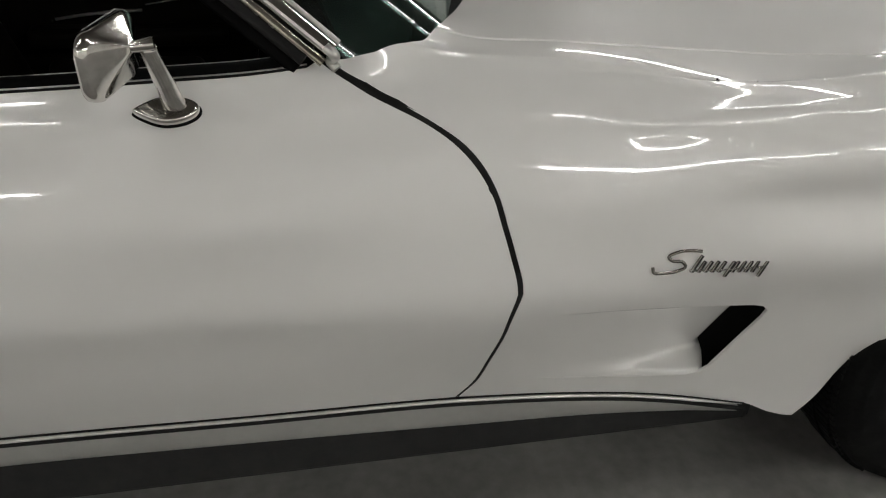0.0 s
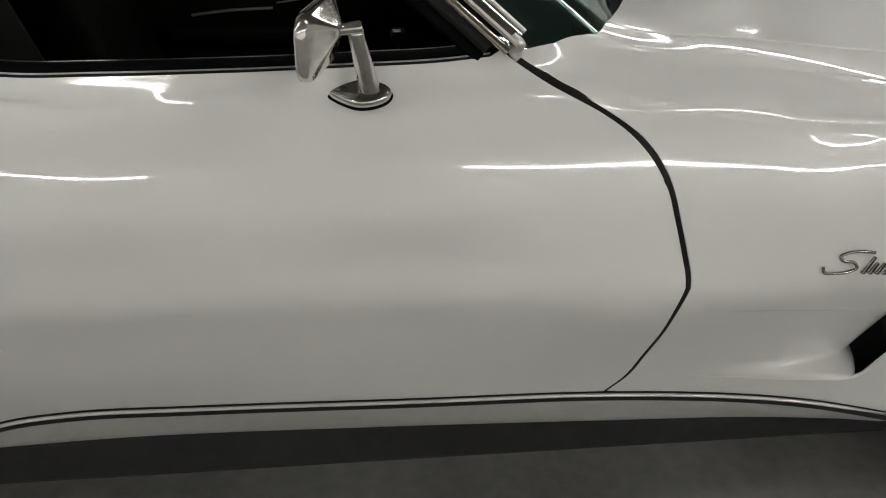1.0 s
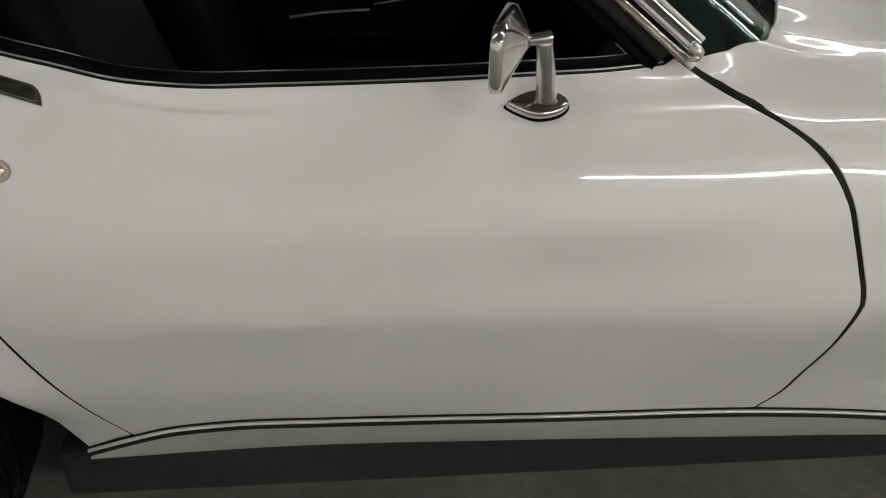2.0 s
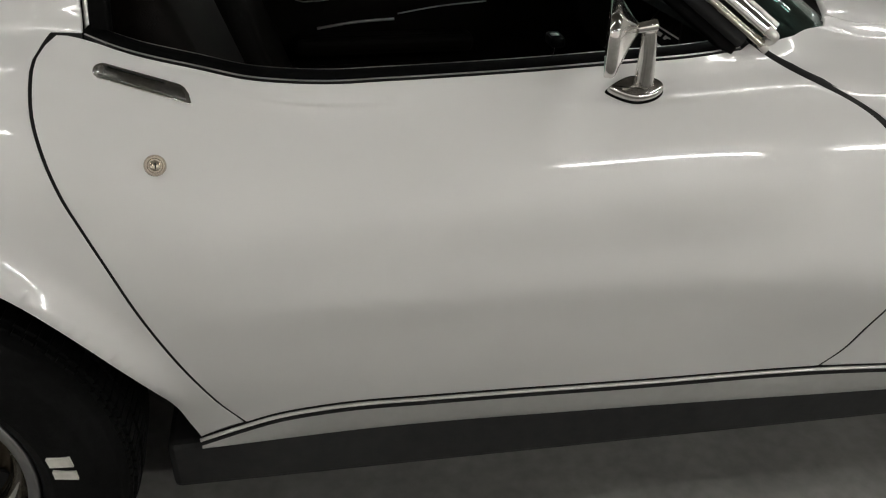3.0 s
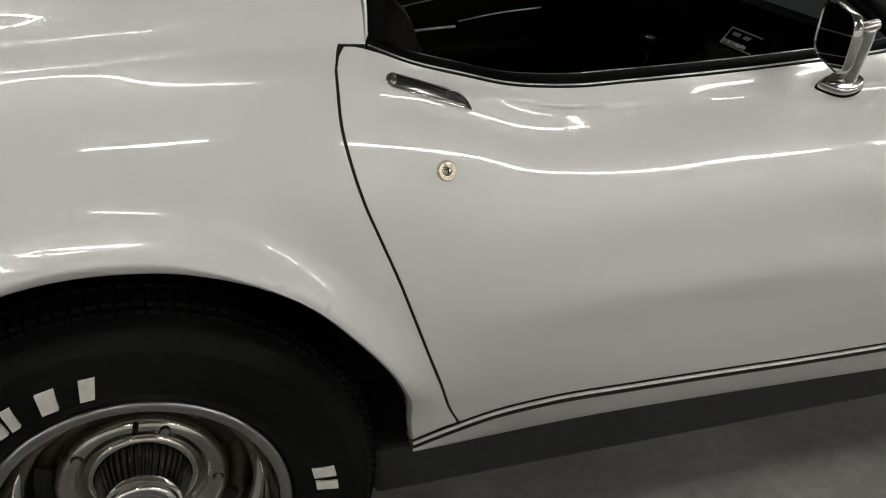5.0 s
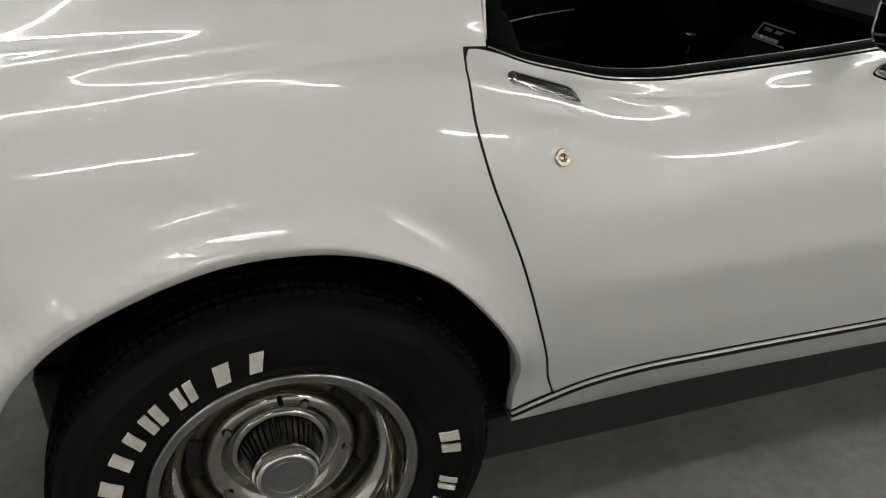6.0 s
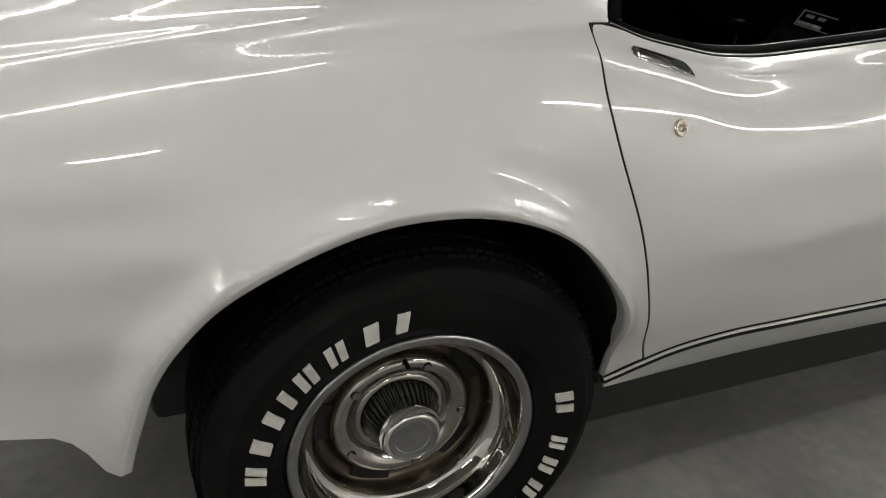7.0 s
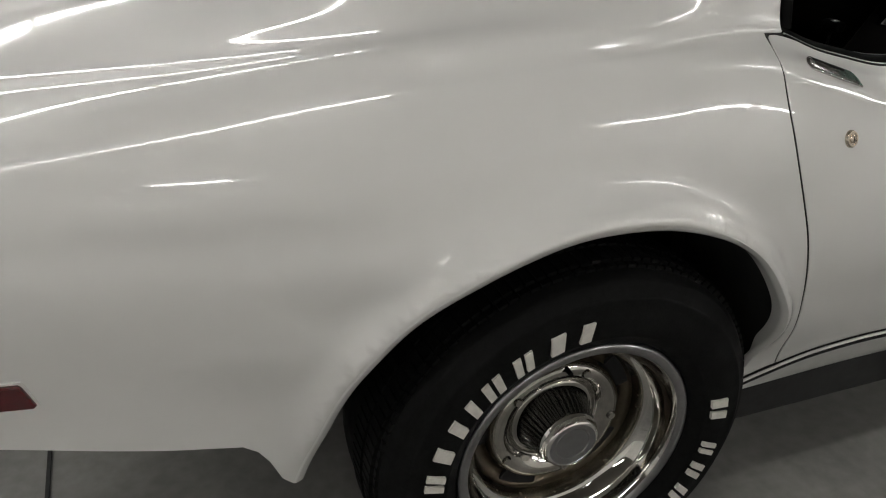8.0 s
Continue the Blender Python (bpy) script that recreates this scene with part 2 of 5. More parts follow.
# ---- the car's outer skin: lines along the car, splined across ----
MID = 0.82           # the car's centre plane
KX = (-1.05, -0.75, -0.6, -0.45, -0.3, -0.15, 0, 0.1, 0.2, 0.3, 0.4, 0.5, 0.6, 0.7, 0.85, 1, 1.2, 1.35, 1.5, 1.65, 1.8, 1.95, 2.1, 2.3, 2.6, 3, 3.3)
KW = (0, 0.09, 0.19, 0.28, 0.33, 0.38, 0.46, 0.5, 0.54, 0.575, 0.61, 0.645, 0.68, 0.715, 0.75, 0.8, 0.86, 0.95, 1.1, 1.3, 1.55)
Y_SILL = (0.155, 0.1025, 0.0837, 0.0928, 0.1106, 0.1095, 0.1093, 0.1116, 0.1164, 0.12, 0.1202, 0.1202, 0.1207, 0.1181, 0.1084, 0.0981, 0.085, 0.0803, 0.075, 0.0653, 0.0472, 0.0178, -0.0002, -0.01, -0.01, 0.03, 0.12)
Y_MOULD = (0.14, 0.085, 0.0678, 0.0711, 0.0784, 0.0734, 0.0699, 0.0712, 0.0759, 0.08, 0.0818, 0.0816, 0.0794, 0.0764, 0.0701, 0.0636, 0.055, 0.0508, 0.045, 0.0339, 0.0202, 0.0046, -0.0078, -0.02, -0.03, 0.02, 0.1)
Y_LOWER = (0.125, 0.072, 0.0549, 0.0515, 0.052, 0.0461, 0.0413, 0.0389, 0.037, 0.036, 0.0359, 0.0361, 0.0363, 0.0352, 0.0313, 0.0274, 0.022, 0.0184, 0.014, 0.0072, -0.0005, -0.0084, -0.0227, -0.045, -0.05, 0, 0.08)
Y_BELOW = (0.115, 0.0625, 0.0454, 0.0373, 0.0353, 0.0282, 0.0162, 0.012, 0.0113, 0.0113, 0.0108, 0.0111, 0.0123, 0.0125, 0.0109, 0.0081, 0.0016, -0.0088, -0.0185, -0.0209, -0.023, -0.0268, -0.039, -0.0615, -0.075, -0.02, 0.06)
Y_CREASE = (0.11, 0.055, 0.0377, 0.0261, 0.02, 0.0138, 0.0047, 0.0017, 0.0017, 0.0019, 0.0012, 0.0012, 0.002, 0.0021, 0.0011, -0.0013, -0.0068, -0.0144, -0.0224, -0.0277, -0.0336, -0.0411, -0.054, -0.0748, -0.09, -0.03, 0.055)
Y_ABOVE = (0.1049, 0.0486, 0.033, 0.0228, 0.0166, 0.0093, -0.0011, -0.0048, -0.006, -0.0045, -0.0032, -0.0004, 0.0049, 0.0074, 0.0063, 0.0048, 0.0022, -0.0023, -0.0097, -0.0159, -0.0286, -0.0452, -0.0575, -0.0733, -0.0953, -0.035, 0.055)
Y_FLANK = (0.1051, 0.0478, 0.032, 0.0207, 0.0107, 0.0016, -0.006, -0.0075, -0.0071, -0.003, 0.0034, 0.0097, 0.0167, 0.0204, 0.0193, 0.0173, 0.0129, 0.0189, 0.0164, 0.0033, -0.0094, -0.0192, -0.0272, -0.047, -0.0851, -0.02, 0.06)
Y_FLANK_TOP = (0.108, 0.0513, 0.0359, 0.0252, 0.0167, 0.0101, 0.0045, 0.0016, -0.0022, 0.0001, 0.0102, 0.0204, 0.0303, 0.0352, 0.0335, 0.0317, 0.0279, 0.0344, 0.0332, 0.0185, 0.0032, -0.0176, -0.0272, -0.038, -0.0762, -0.0068, 0.0682)
Y_UPPER = (0.1151, 0.057, 0.0415, 0.0315, 0.0245, 0.0211, 0.016, 0.0106, 0.004, 0.0061, 0.0207, 0.0344, 0.0471, 0.0541, 0.0516, 0.0497, 0.0462, 0.0538, 0.0532, 0.0398, 0.0265, 0.0002, -0.0164, -0.0282, -0.0614, 0.0103, 0.0803)
Y_WAIST = (0.1255, 0.062, 0.0454, 0.0358, 0.0315, 0.0315, 0.027, 0.0218, 0.0179, 0.0235, 0.0417, 0.0593, 0.074, 0.0786, 0.0717, 0.0681, 0.0654, 0.0755, 0.08, 0.0704, 0.0567, 0.0385, 0.0169, -0.0099, -0.0357, 0.0286, 0.0932)
Y_SHOULDER = (0.1406, 0.0701, 0.0538, 0.0456, 0.0433, 0.0432, 0.0399, 0.038, 0.0386, 0.0488, 0.0724, 0.0919, 0.1014, 0.1021, 0.0935, 0.0868, 0.0843, 0.0982, 0.1156, 0.1137, 0.1081, 0.0901, 0.0603, 0.0134, -0.0071, 0.0497, 0.11)
Y_SHOULDER_TOP = (0.1615, 0.0815, 0.0686, 0.0652, 0.0639, 0.0638, 0.061, 0.0587, 0.0561, 0.0651, 0.0934, 0.1084, 0.1051, 0.1056, 0.1073, 0.1077, 0.1118, 0.1249, 0.1415, 0.14, 0.1354, 0.1256, 0.0965, 0.045, 0.0182, 0.0706, 0.1311)
Y_EDGE = (0.1901, 0.1015, 0.0909, 0.0907, 0.0883, 0.0864, 0.0845, 0.081, 0.0751, 0.0819, 0.1131, 0.1293, 0.1207, 0.1177, 0.1229, 0.1278, 0.1377, 0.1463, 0.1633, 0.1565, 0.1502, 0.1411, 0.1102, 0.0695, 0.0498, 0.0999, 0.1599)
Y_EDGE_TOP = (0.2338, 0.1442, 0.125, 0.1148, 0.1047, 0.0988, 0.0966, 0.0973, 0.0997, 0.1084, 0.1296, 0.1442, 0.1441, 0.1458, 0.1499, 0.1539, 0.1631, 0.1647, 0.1873, 0.1703, 0.1574, 0.1427, 0.1324, 0.1228, 0.1126, 0.1478, 0.2032)
Y_LEDGE = (0.28, 0.1934, 0.1645, 0.1424, 0.1241, 0.1122, 0.1063, 0.1096, 0.121, 0.1331, 0.1433, 0.1548, 0.1648, 0.1709, 0.1726, 0.1767, 0.1861, 0.1844, 0.1947, 0.1785, 0.1719, 0.1723, 0.1766, 0.1879, 0.1808, 0.2001, 0.25)
Y_VALLEY = (0.3273, 0.246, 0.2121, 0.1827, 0.1565, 0.1357, 0.1221, 0.1239, 0.1366, 0.1492, 0.1542, 0.1642, 0.1799, 0.1888, 0.189, 0.1945, 0.2092, 0.2113, 0.2173, 0.2123, 0.2141, 0.2225, 0.2353, 0.2564, 0.2516, 0.2629, 0.3068)
Y_SAIL_FOOT = (0.3668, 0.2943, 0.2612, 0.2315, 0.2055, 0.1854, 0.1716, 0.1679, 0.1707, 0.1734, 0.1717, 0.1758, 0.1865, 0.1915, 0.1881, 0.1946, 0.2209, 0.2439, 0.2693, 0.2816, 0.2905, 0.2949, 0.3042, 0.3182, 0.3156, 0.3294, 0.3673)
Y_TOP = (0.4199, 0.3603, 0.3308, 0.3021, 0.2753, 0.2539, 0.2336, 0.221, 0.2101, 0.202, 0.1976, 0.1974, 0.2009, 0.2014, 0.1971, 0.2093, 0.2488, 0.2991, 0.3488, 0.3845, 0.4035, 0.4012, 0.4017, 0.4006, 0.3992, 0.42, 0.45)
Y_DECK = (0.522, 0.4791, 0.4531, 0.4251, 0.3961, 0.3679, 0.3408, 0.3245, 0.3097, 0.2991, 0.2941, 0.294, 0.2985, 0.2998, 0.2963, 0.3096, 0.3528, 0.4123, 0.4736, 0.5165, 0.5378, 0.5333, 0.5307, 0.5275, 0.5303, 0.5474, 0.5668)
Y_CENTRE = (0.6549, 0.6313, 0.6163, 0.5995, 0.5815, 0.5638, 0.5471, 0.5373, 0.5283, 0.5219, 0.5189, 0.5187, 0.5214, 0.5221, 0.5198, 0.5278, 0.554, 0.5907, 0.6285, 0.6548, 0.6682, 0.6657, 0.6633, 0.661, 0.663, 0.6731, 0.6833)
Y_CROWN = (MID,) * len(KX)
LINE_Y = (Y_SILL, Y_MOULD, Y_LOWER, Y_BELOW, Y_CREASE, Y_ABOVE, Y_FLANK, Y_FLANK_TOP, Y_UPPER, Y_WAIST, Y_SHOULDER, Y_SHOULDER_TOP, Y_EDGE, Y_EDGE_TOP, Y_LEDGE, Y_VALLEY, Y_SAIL_FOOT, Y_TOP, Y_DECK, Y_CENTRE, Y_CROWN)
Z_SILL = (0.3, 0.27, 0.253, 0.24, 0.2389, 0.24, 0.24, 0.24, 0.24, 0.24, 0.24, 0.24, 0.24, 0.24, 0.24, 0.24, 0.24, 0.2416, 0.24, 0.2289, 0.2157, 0.2028, 0.1981, 0.2, 0.2, 0.24, 0.24)
Z_MOULD = (0.4, 0.38, 0.3623, 0.345, 0.3343, 0.329, 0.3298, 0.33, 0.33, 0.33, 0.33, 0.33, 0.33, 0.33, 0.33, 0.33, 0.33, 0.33, 0.33, 0.33, 0.33, 0.33, 0.33, 0.33, 0.33, 0.33, 0.33)
Z_LOWER = (0.52, 0.49, 0.4695, 0.45, 0.436, 0.4287, 0.4297, 0.43, 0.43, 0.43, 0.43, 0.43, 0.43, 0.43, 0.43, 0.43, 0.43, 0.43, 0.43, 0.43, 0.43, 0.43, 0.43, 0.43, 0.43, 0.43, 0.43)
Z_BELOW = (0.63, 0.6, 0.5753, 0.55, 0.5293, 0.5181, 0.5195, 0.52, 0.52, 0.52, 0.52, 0.52, 0.52, 0.52, 0.52, 0.52, 0.52, 0.52, 0.52, 0.52, 0.52, 0.52, 0.52, 0.52, 0.52, 0.52, 0.52)
Z_CREASE = (0.69, 0.652, 0.6265, 0.602, 0.5837, 0.5722, 0.5686, 0.5676, 0.5677, 0.568, 0.568, 0.568, 0.568, 0.568, 0.568, 0.568, 0.568, 0.568, 0.568, 0.568, 0.568, 0.568, 0.568, 0.568, 0.568, 0.568, 0.568)
Z_ABOVE = (0.735, 0.7, 0.6774, 0.655, 0.6362, 0.6241, 0.6206, 0.6195, 0.6195, 0.6199, 0.62, 0.62, 0.6201, 0.62, 0.6199, 0.6199, 0.6199, 0.6198, 0.62, 0.6196, 0.62, 0.6203, 0.6201, 0.62, 0.62, 0.62, 0.62)
Z_FLANK = (0.775, 0.75, 0.733, 0.7171, 0.7066, 0.7009, 0.7001, 0.6998, 0.6999, 0.7, 0.7, 0.7002, 0.7002, 0.7001, 0.6996, 0.6997, 0.7011, 0.7027, 0.7064, 0.7047, 0.7034, 0.7024, 0.7006, 0.6994, 0.6998, 0.685, 0.6)
Z_FLANK_TOP = (0.7886, 0.772, 0.7587, 0.746, 0.7384, 0.7342, 0.7332, 0.7327, 0.7326, 0.7323, 0.7323, 0.7334, 0.7349, 0.7356, 0.7352, 0.7354, 0.7373, 0.7388, 0.7419, 0.7408, 0.7385, 0.738, 0.7358, 0.7344, 0.7352, 0.7107, 0.6187)
Z_UPPER = (0.7999, 0.7945, 0.7857, 0.7764, 0.7712, 0.7681, 0.7683, 0.769, 0.7695, 0.7695, 0.7698, 0.7704, 0.77, 0.7693, 0.7687, 0.7686, 0.771, 0.7729, 0.7778, 0.778, 0.7793, 0.779, 0.7773, 0.7707, 0.771, 0.7348, 0.6448)
Z_WAIST = (0.8095, 0.8182, 0.8144, 0.8088, 0.8063, 0.8051, 0.8073, 0.8124, 0.8199, 0.8239, 0.8227, 0.8164, 0.8042, 0.7979, 0.7982, 0.7969, 0.7979, 0.8031, 0.8112, 0.8157, 0.8053, 0.8116, 0.8124, 0.8099, 0.8072, 0.7577, 0.6635)
Z_SHOULDER = (0.8188, 0.8402, 0.841, 0.8395, 0.8409, 0.8429, 0.847, 0.855, 0.8672, 0.8729, 0.867, 0.8512, 0.8295, 0.82, 0.8221, 0.8234, 0.8246, 0.8311, 0.8317, 0.8359, 0.8231, 0.8227, 0.8318, 0.8414, 0.8404, 0.7804, 0.68)
Z_SHOULDER_TOP = (0.8294, 0.8628, 0.8693, 0.8726, 0.8763, 0.8794, 0.8835, 0.8889, 0.8962, 0.8963, 0.8847, 0.8637, 0.8381, 0.8286, 0.8342, 0.8389, 0.844, 0.8468, 0.8429, 0.8461, 0.8348, 0.826, 0.8368, 0.8623, 0.8703, 0.8047, 0.6926)
Z_EDGE = (0.8394, 0.881, 0.8922, 0.8995, 0.9038, 0.9075, 0.9107, 0.9129, 0.9149, 0.91, 0.8952, 0.8749, 0.8521, 0.8418, 0.8483, 0.8572, 0.8664, 0.8657, 0.8518, 0.8532, 0.8401, 0.828, 0.8399, 0.8729, 0.8861, 0.8209, 0.7005)
Z_EDGE_TOP = (0.8457, 0.8941, 0.9075, 0.9156, 0.9175, 0.9189, 0.9233, 0.9257, 0.9261, 0.9215, 0.9114, 0.8972, 0.8795, 0.8706, 0.8756, 0.8828, 0.8886, 0.8878, 0.8636, 0.8625, 0.8442, 0.8279, 0.8373, 0.8668, 0.8759, 0.8138, 0.7017)
Z_LEDGE = (0.8501, 0.9024, 0.9171, 0.9262, 0.9295, 0.931, 0.9328, 0.9336, 0.9331, 0.9311, 0.9294, 0.9236, 0.9124, 0.9062, 0.9076, 0.9097, 0.9086, 0.9051, 0.8701, 0.8654, 0.849, 0.8322, 0.8353, 0.8569, 0.8589, 0.8003, 0.7001)
Z_VALLEY = (0.8545, 0.9072, 0.9223, 0.9339, 0.9448, 0.9535, 0.9584, 0.9588, 0.9574, 0.9572, 0.9611, 0.9586, 0.9468, 0.9385, 0.9334, 0.9303, 0.9245, 0.9156, 0.8746, 0.8714, 0.8581, 0.8389, 0.8364, 0.8549, 0.8528, 0.794, 0.6983)
Z_SAIL_FOOT = (0.859, 0.9078, 0.9212, 0.9326, 0.9476, 0.9621, 0.9755, 0.9855, 0.9943, 1.0007, 1.0069, 1.0003, 0.9782, 0.9617, 0.9465, 0.94, 0.94, 0.9309, 0.8892, 0.878, 0.8673, 0.8492, 0.8398, 0.8559, 0.8575, 0.7949, 0.695)
Z_TOP = (0.862, 0.9112, 0.9268, 0.9417, 0.9604, 0.9794, 1.0064, 1.0268, 1.0468, 1.0604, 1.0678, 1.0535, 1.0148, 0.9854, 0.9582, 0.9474, 0.9451, 0.9292, 0.8946, 0.8886, 0.8836, 0.8682, 0.8505, 0.8571, 0.8707, 0.7997, 0.69)
Z_DECK = (0.8673, 0.9191, 0.9363, 0.953, 0.9794, 1.0162, 1.0594, 1.0854, 1.1091, 1.1245, 1.1318, 1.1135, 1.0658, 1.0263, 0.9821, 0.9617, 0.9557, 0.9366, 0.9143, 0.8971, 0.8882, 0.8893, 0.8701, 0.8666, 0.8749, 0.8014, 0.6869)
Z_CENTRE = (0.867, 0.9262, 0.9454, 0.9664, 1.003, 1.0458, 1.093, 1.1178, 1.1376, 1.1493, 1.1537, 1.1358, 1.0925, 1.0523, 0.9976, 0.9711, 0.9622, 0.9439, 0.9268, 0.9106, 0.8972, 0.8875, 0.8831, 0.8791, 0.8803, 0.8051, 0.6877)
Z_CROWN = (0.865, 0.92, 0.9379, 0.96, 0.999, 1.0475, 1.1049, 1.132, 1.15, 1.16, 1.1635, 1.1502, 1.1179, 1.0807, 1.0161, 0.9829, 0.97, 0.9529, 0.935, 0.916, 0.9009, 0.8922, 0.8868, 0.884, 0.885, 0.81, 0.69)
LINE_Z = (Z_SILL, Z_MOULD, Z_LOWER, Z_BELOW, Z_CREASE, Z_ABOVE, Z_FLANK, Z_FLANK_TOP, Z_UPPER, Z_WAIST, Z_SHOULDER, Z_SHOULDER_TOP, Z_EDGE, Z_EDGE_TOP, Z_LEDGE, Z_VALLEY, Z_SAIL_FOOT, Z_TOP, Z_DECK, Z_CENTRE, Z_CROWN)
PEAK = (0.3671, 0.0086, 0.0298, 0.5643, 0.5895)      # fender peak: slope, roundness, breadth, girth at its tail and further forward
ARCH_REAR = [(-0.438, 0.332), (-0.424, 0.381), (-0.406, 0.440), (-0.376, 0.526), (-0.342, 0.585), (-0.295, 0.634), (-0.25, 0.668), (-0.189, 0.700), (-0.118, 0.724), (-0.048, 0.738),
             (0.022, 0.741), (0.099, 0.733), (0.175, 0.705), (0.241, 0.661), (0.310, 0.583), (0.363, 0.499), (0.395, 0.413), (0.411, 0.311), (0.420, 0.262)]
ARCH_FRONT = [(2.140, 0.221), (2.166, 0.256), (2.202, 0.355), (2.25, 0.445), (2.32, 0.56), (2.42, 0.66), (2.55, 0.712), (2.68, 0.68), (2.80, 0.57), (2.88, 0.43), (2.92, 0.30)]


REAR_EDGE, FRONT_EDGE = smooth_path(ARCH_REAR, 120), smooth_path(ARCH_FRONT, 90)


FLARE_REAR, FLARE_FRONT = (0.0254, 0.0287, 0.0080), (0.015, 0.055, 0.006)   # flare, its width, rolled lip


def near(px, pz, edge):
    a, d = edge[:-1], np.diff(edge, axis=0)
    qx, qz = px[:, None] - a[None, :, 0], pz[:, None] - a[None, :, 1]
    u = np.clip((qx * d[None, :, 0] + qz * d[None, :, 1]) / (d ** 2).sum(1)[None, :], 0, 1)
    return np.sqrt(np.min((qx - u * d[None, :, 0]) ** 2 + (qz - u * d[None, :, 1]) ** 2, axis=1))


def ramp(t):
    t = np.clip(t, 0, 1)
    return t * t * (3 - 2 * t)


def bend(knots):
    """The matrix that turns values at the knots into the second slopes of the natural cubic spline through them."""
    k = np.asarray(knots, float)
    n, h = len(k), np.diff(k)
    a, b = np.eye(n), np.zeros((n, n))
    for i in range(1, n - 1):
        a[i, i - 1:i + 2] = h[i - 1] / 6, (h[i - 1] + h[i]) / 3, h[i] / 6
        b[i, i - 1:i + 2] = 1 / h[i - 1], -1 / h[i - 1] - 1 / h[i], 1 / h[i]
    return np.linalg.solve(a, b)


BEND_X, BEND_W = bend(KX), bend(KW)


def skin(x, w):
    """Points of the skin at car station x and girth w."""
    x, w = np.atleast_1d(np.asarray(x, float)), np.atleast_1d(np.asarray(w, float))
    kx, kw = np.array(KX), np.array(KW)
    i = np.clip(np.searchsorted(kx, x, side="right") - 1, 0, len(kx) - 2)
    j = np.clip(np.searchsorted(kw, w, side="right") - 1, 0, len(kw) - 2)
    hx, hw = kx[i + 1] - kx[i], kw[j + 1] - kw[j]
    bx, bw = (x - kx[i]) / hx, (w - kw[j]) / hw
    ax, aw = 1 - bx, 1 - bw
    cols = np.arange(len(x))
    out = []
    for v in (np.array(LINE_Y), np.array(LINE_Z)):
        m = v @ BEND_X.T
        row = ax * v[:, i] + bx * v[:, i + 1] + ((ax ** 3 - ax) * m[:, i] + (bx ** 3 - bx) * m[:, i + 1]) * hx ** 2 / 6
        q = BEND_W @ row
        out.append(aw * row[j, cols] + bw * row[j + 1, cols] + ((aw ** 3 - aw) * q[j, cols] + (bw ** 3 - bw) * q[j + 1, cols]) * hw ** 2 / 6)
    y, z = out
    # the sharp peak that runs forward along the front fender
    amount, tight, broad, w0, w1 = PEAK
    m = (x > 1.6) & (w > 0.45) & (w < 0.75)
    if m.any():
        s = w[m] - (w0 + (w1 - w0) * (x[m] - 1.78) / 0.36)
        rise = amount * ramp((x[m] - 1.66) / 0.14) * (broad - np.sqrt(s ** 2 + tight ** 2)) * np.exp(-(s / broad) ** 2)
        y[m] -= 0.62 * rise
        z[m] += 0.78 * rise
    # flared wheel-arch lips
    for edge, (amount, wide, roll) in ((REAR_EDGE, FLARE_REAR), (FRONT_EDGE, FLARE_FRONT)):
        m = (x > edge[0, 0] - 0.25) & (x < edge[-1, 0] + 0.25) & (w < 0.66)
        if m.any():
            dd = near(x[m], z[m], edge)
            y[m] -= (amount * np.exp(-(dd / wide) ** 2) + roll * np.exp(-(dd / 0.014) ** 2)) * ramp((z[m] - 0.34) / 0.20) * (0.85 + 0.15 * ramp((x[m] + 0.3) / 0.35))
    return np.stack([x, y, z], axis=1)


def skin_normal(x, w):
    e = 0.0015
    a = skin(np.asarray(x) + e, w) - skin(np.asarray(x) - e, w)
    b = skin(x, np.asarray(w) + e) - skin(x, np.asarray(w) - e)
    n = np.cross(a, b)
    return n / np.linalg.norm(n, axis=1)[:, None]


def girth(x, z):
    """The girth w at which the side of the skin has height z."""
    ws = np.linspace(0, 0.80, 400)
    zz = skin(np.full(400, x), ws)[:, 2]
    k = np.argmax(zz >= z)
    if zz[k] < z:
        return 0.80
    if k == 0:
        return 0.0
    return float(ws[k - 1] + (z - zz[k - 1]) / (zz[k] - zz[k - 1]) * (ws[k] - ws[k - 1]))


def on_skin(x, z):
    w = girth(x, z)
    return Vector(skin([x], [w])[0]), Vector(skin_normal([x], [w])[0])


def frame_on(x, z, along=(1, 0, 0), lift=0.0):
    """A pose on the skin: local x along the car, local -y outwards."""
    p, n = on_skin(x, z)
    if n.y > 0:
        n = -n
    a = Vector(along)
    a = (a - n * a.dot(n)).normalized()
    up = a.cross(-n)
    m = Matrix((a, -n, up)).transposed().to_4x4()
    m.translation = p + n * lift
    return m


def resample(poly, step):
    out = []
    n = len(poly)
    for i in range(n):
        a, b = np.array(poly[i]), np.array(poly[(i + 1) % n])
        k = max(1, int(math.ceil(np.linalg.norm(b - a) / step)))
        out += [tuple(a + (b - a) * j / k) for j in range(k)]
    return out


def inside(px, pw, poly):
    c = np.zeros(len(px), bool)
    n = len(poly)
    for i in range(n):
        (x1, w1), (x2, w2) = poly[i], poly[(i + 1) % n]
        if w1 != w2:
            c ^= ((w1 > pw) != (w2 > pw)) & (px < (x2 - x1) * (pw - w1) / (w2 - w1) + x1)
    return c


def to_domain(pts):
    """(x, z) pairs on the side, or (x, None, w) triples, to (x, w)."""
    return [(p[0], p[2]) if len(p) == 3 else (p[0], girth(p[0], p[1])) for p in pts]


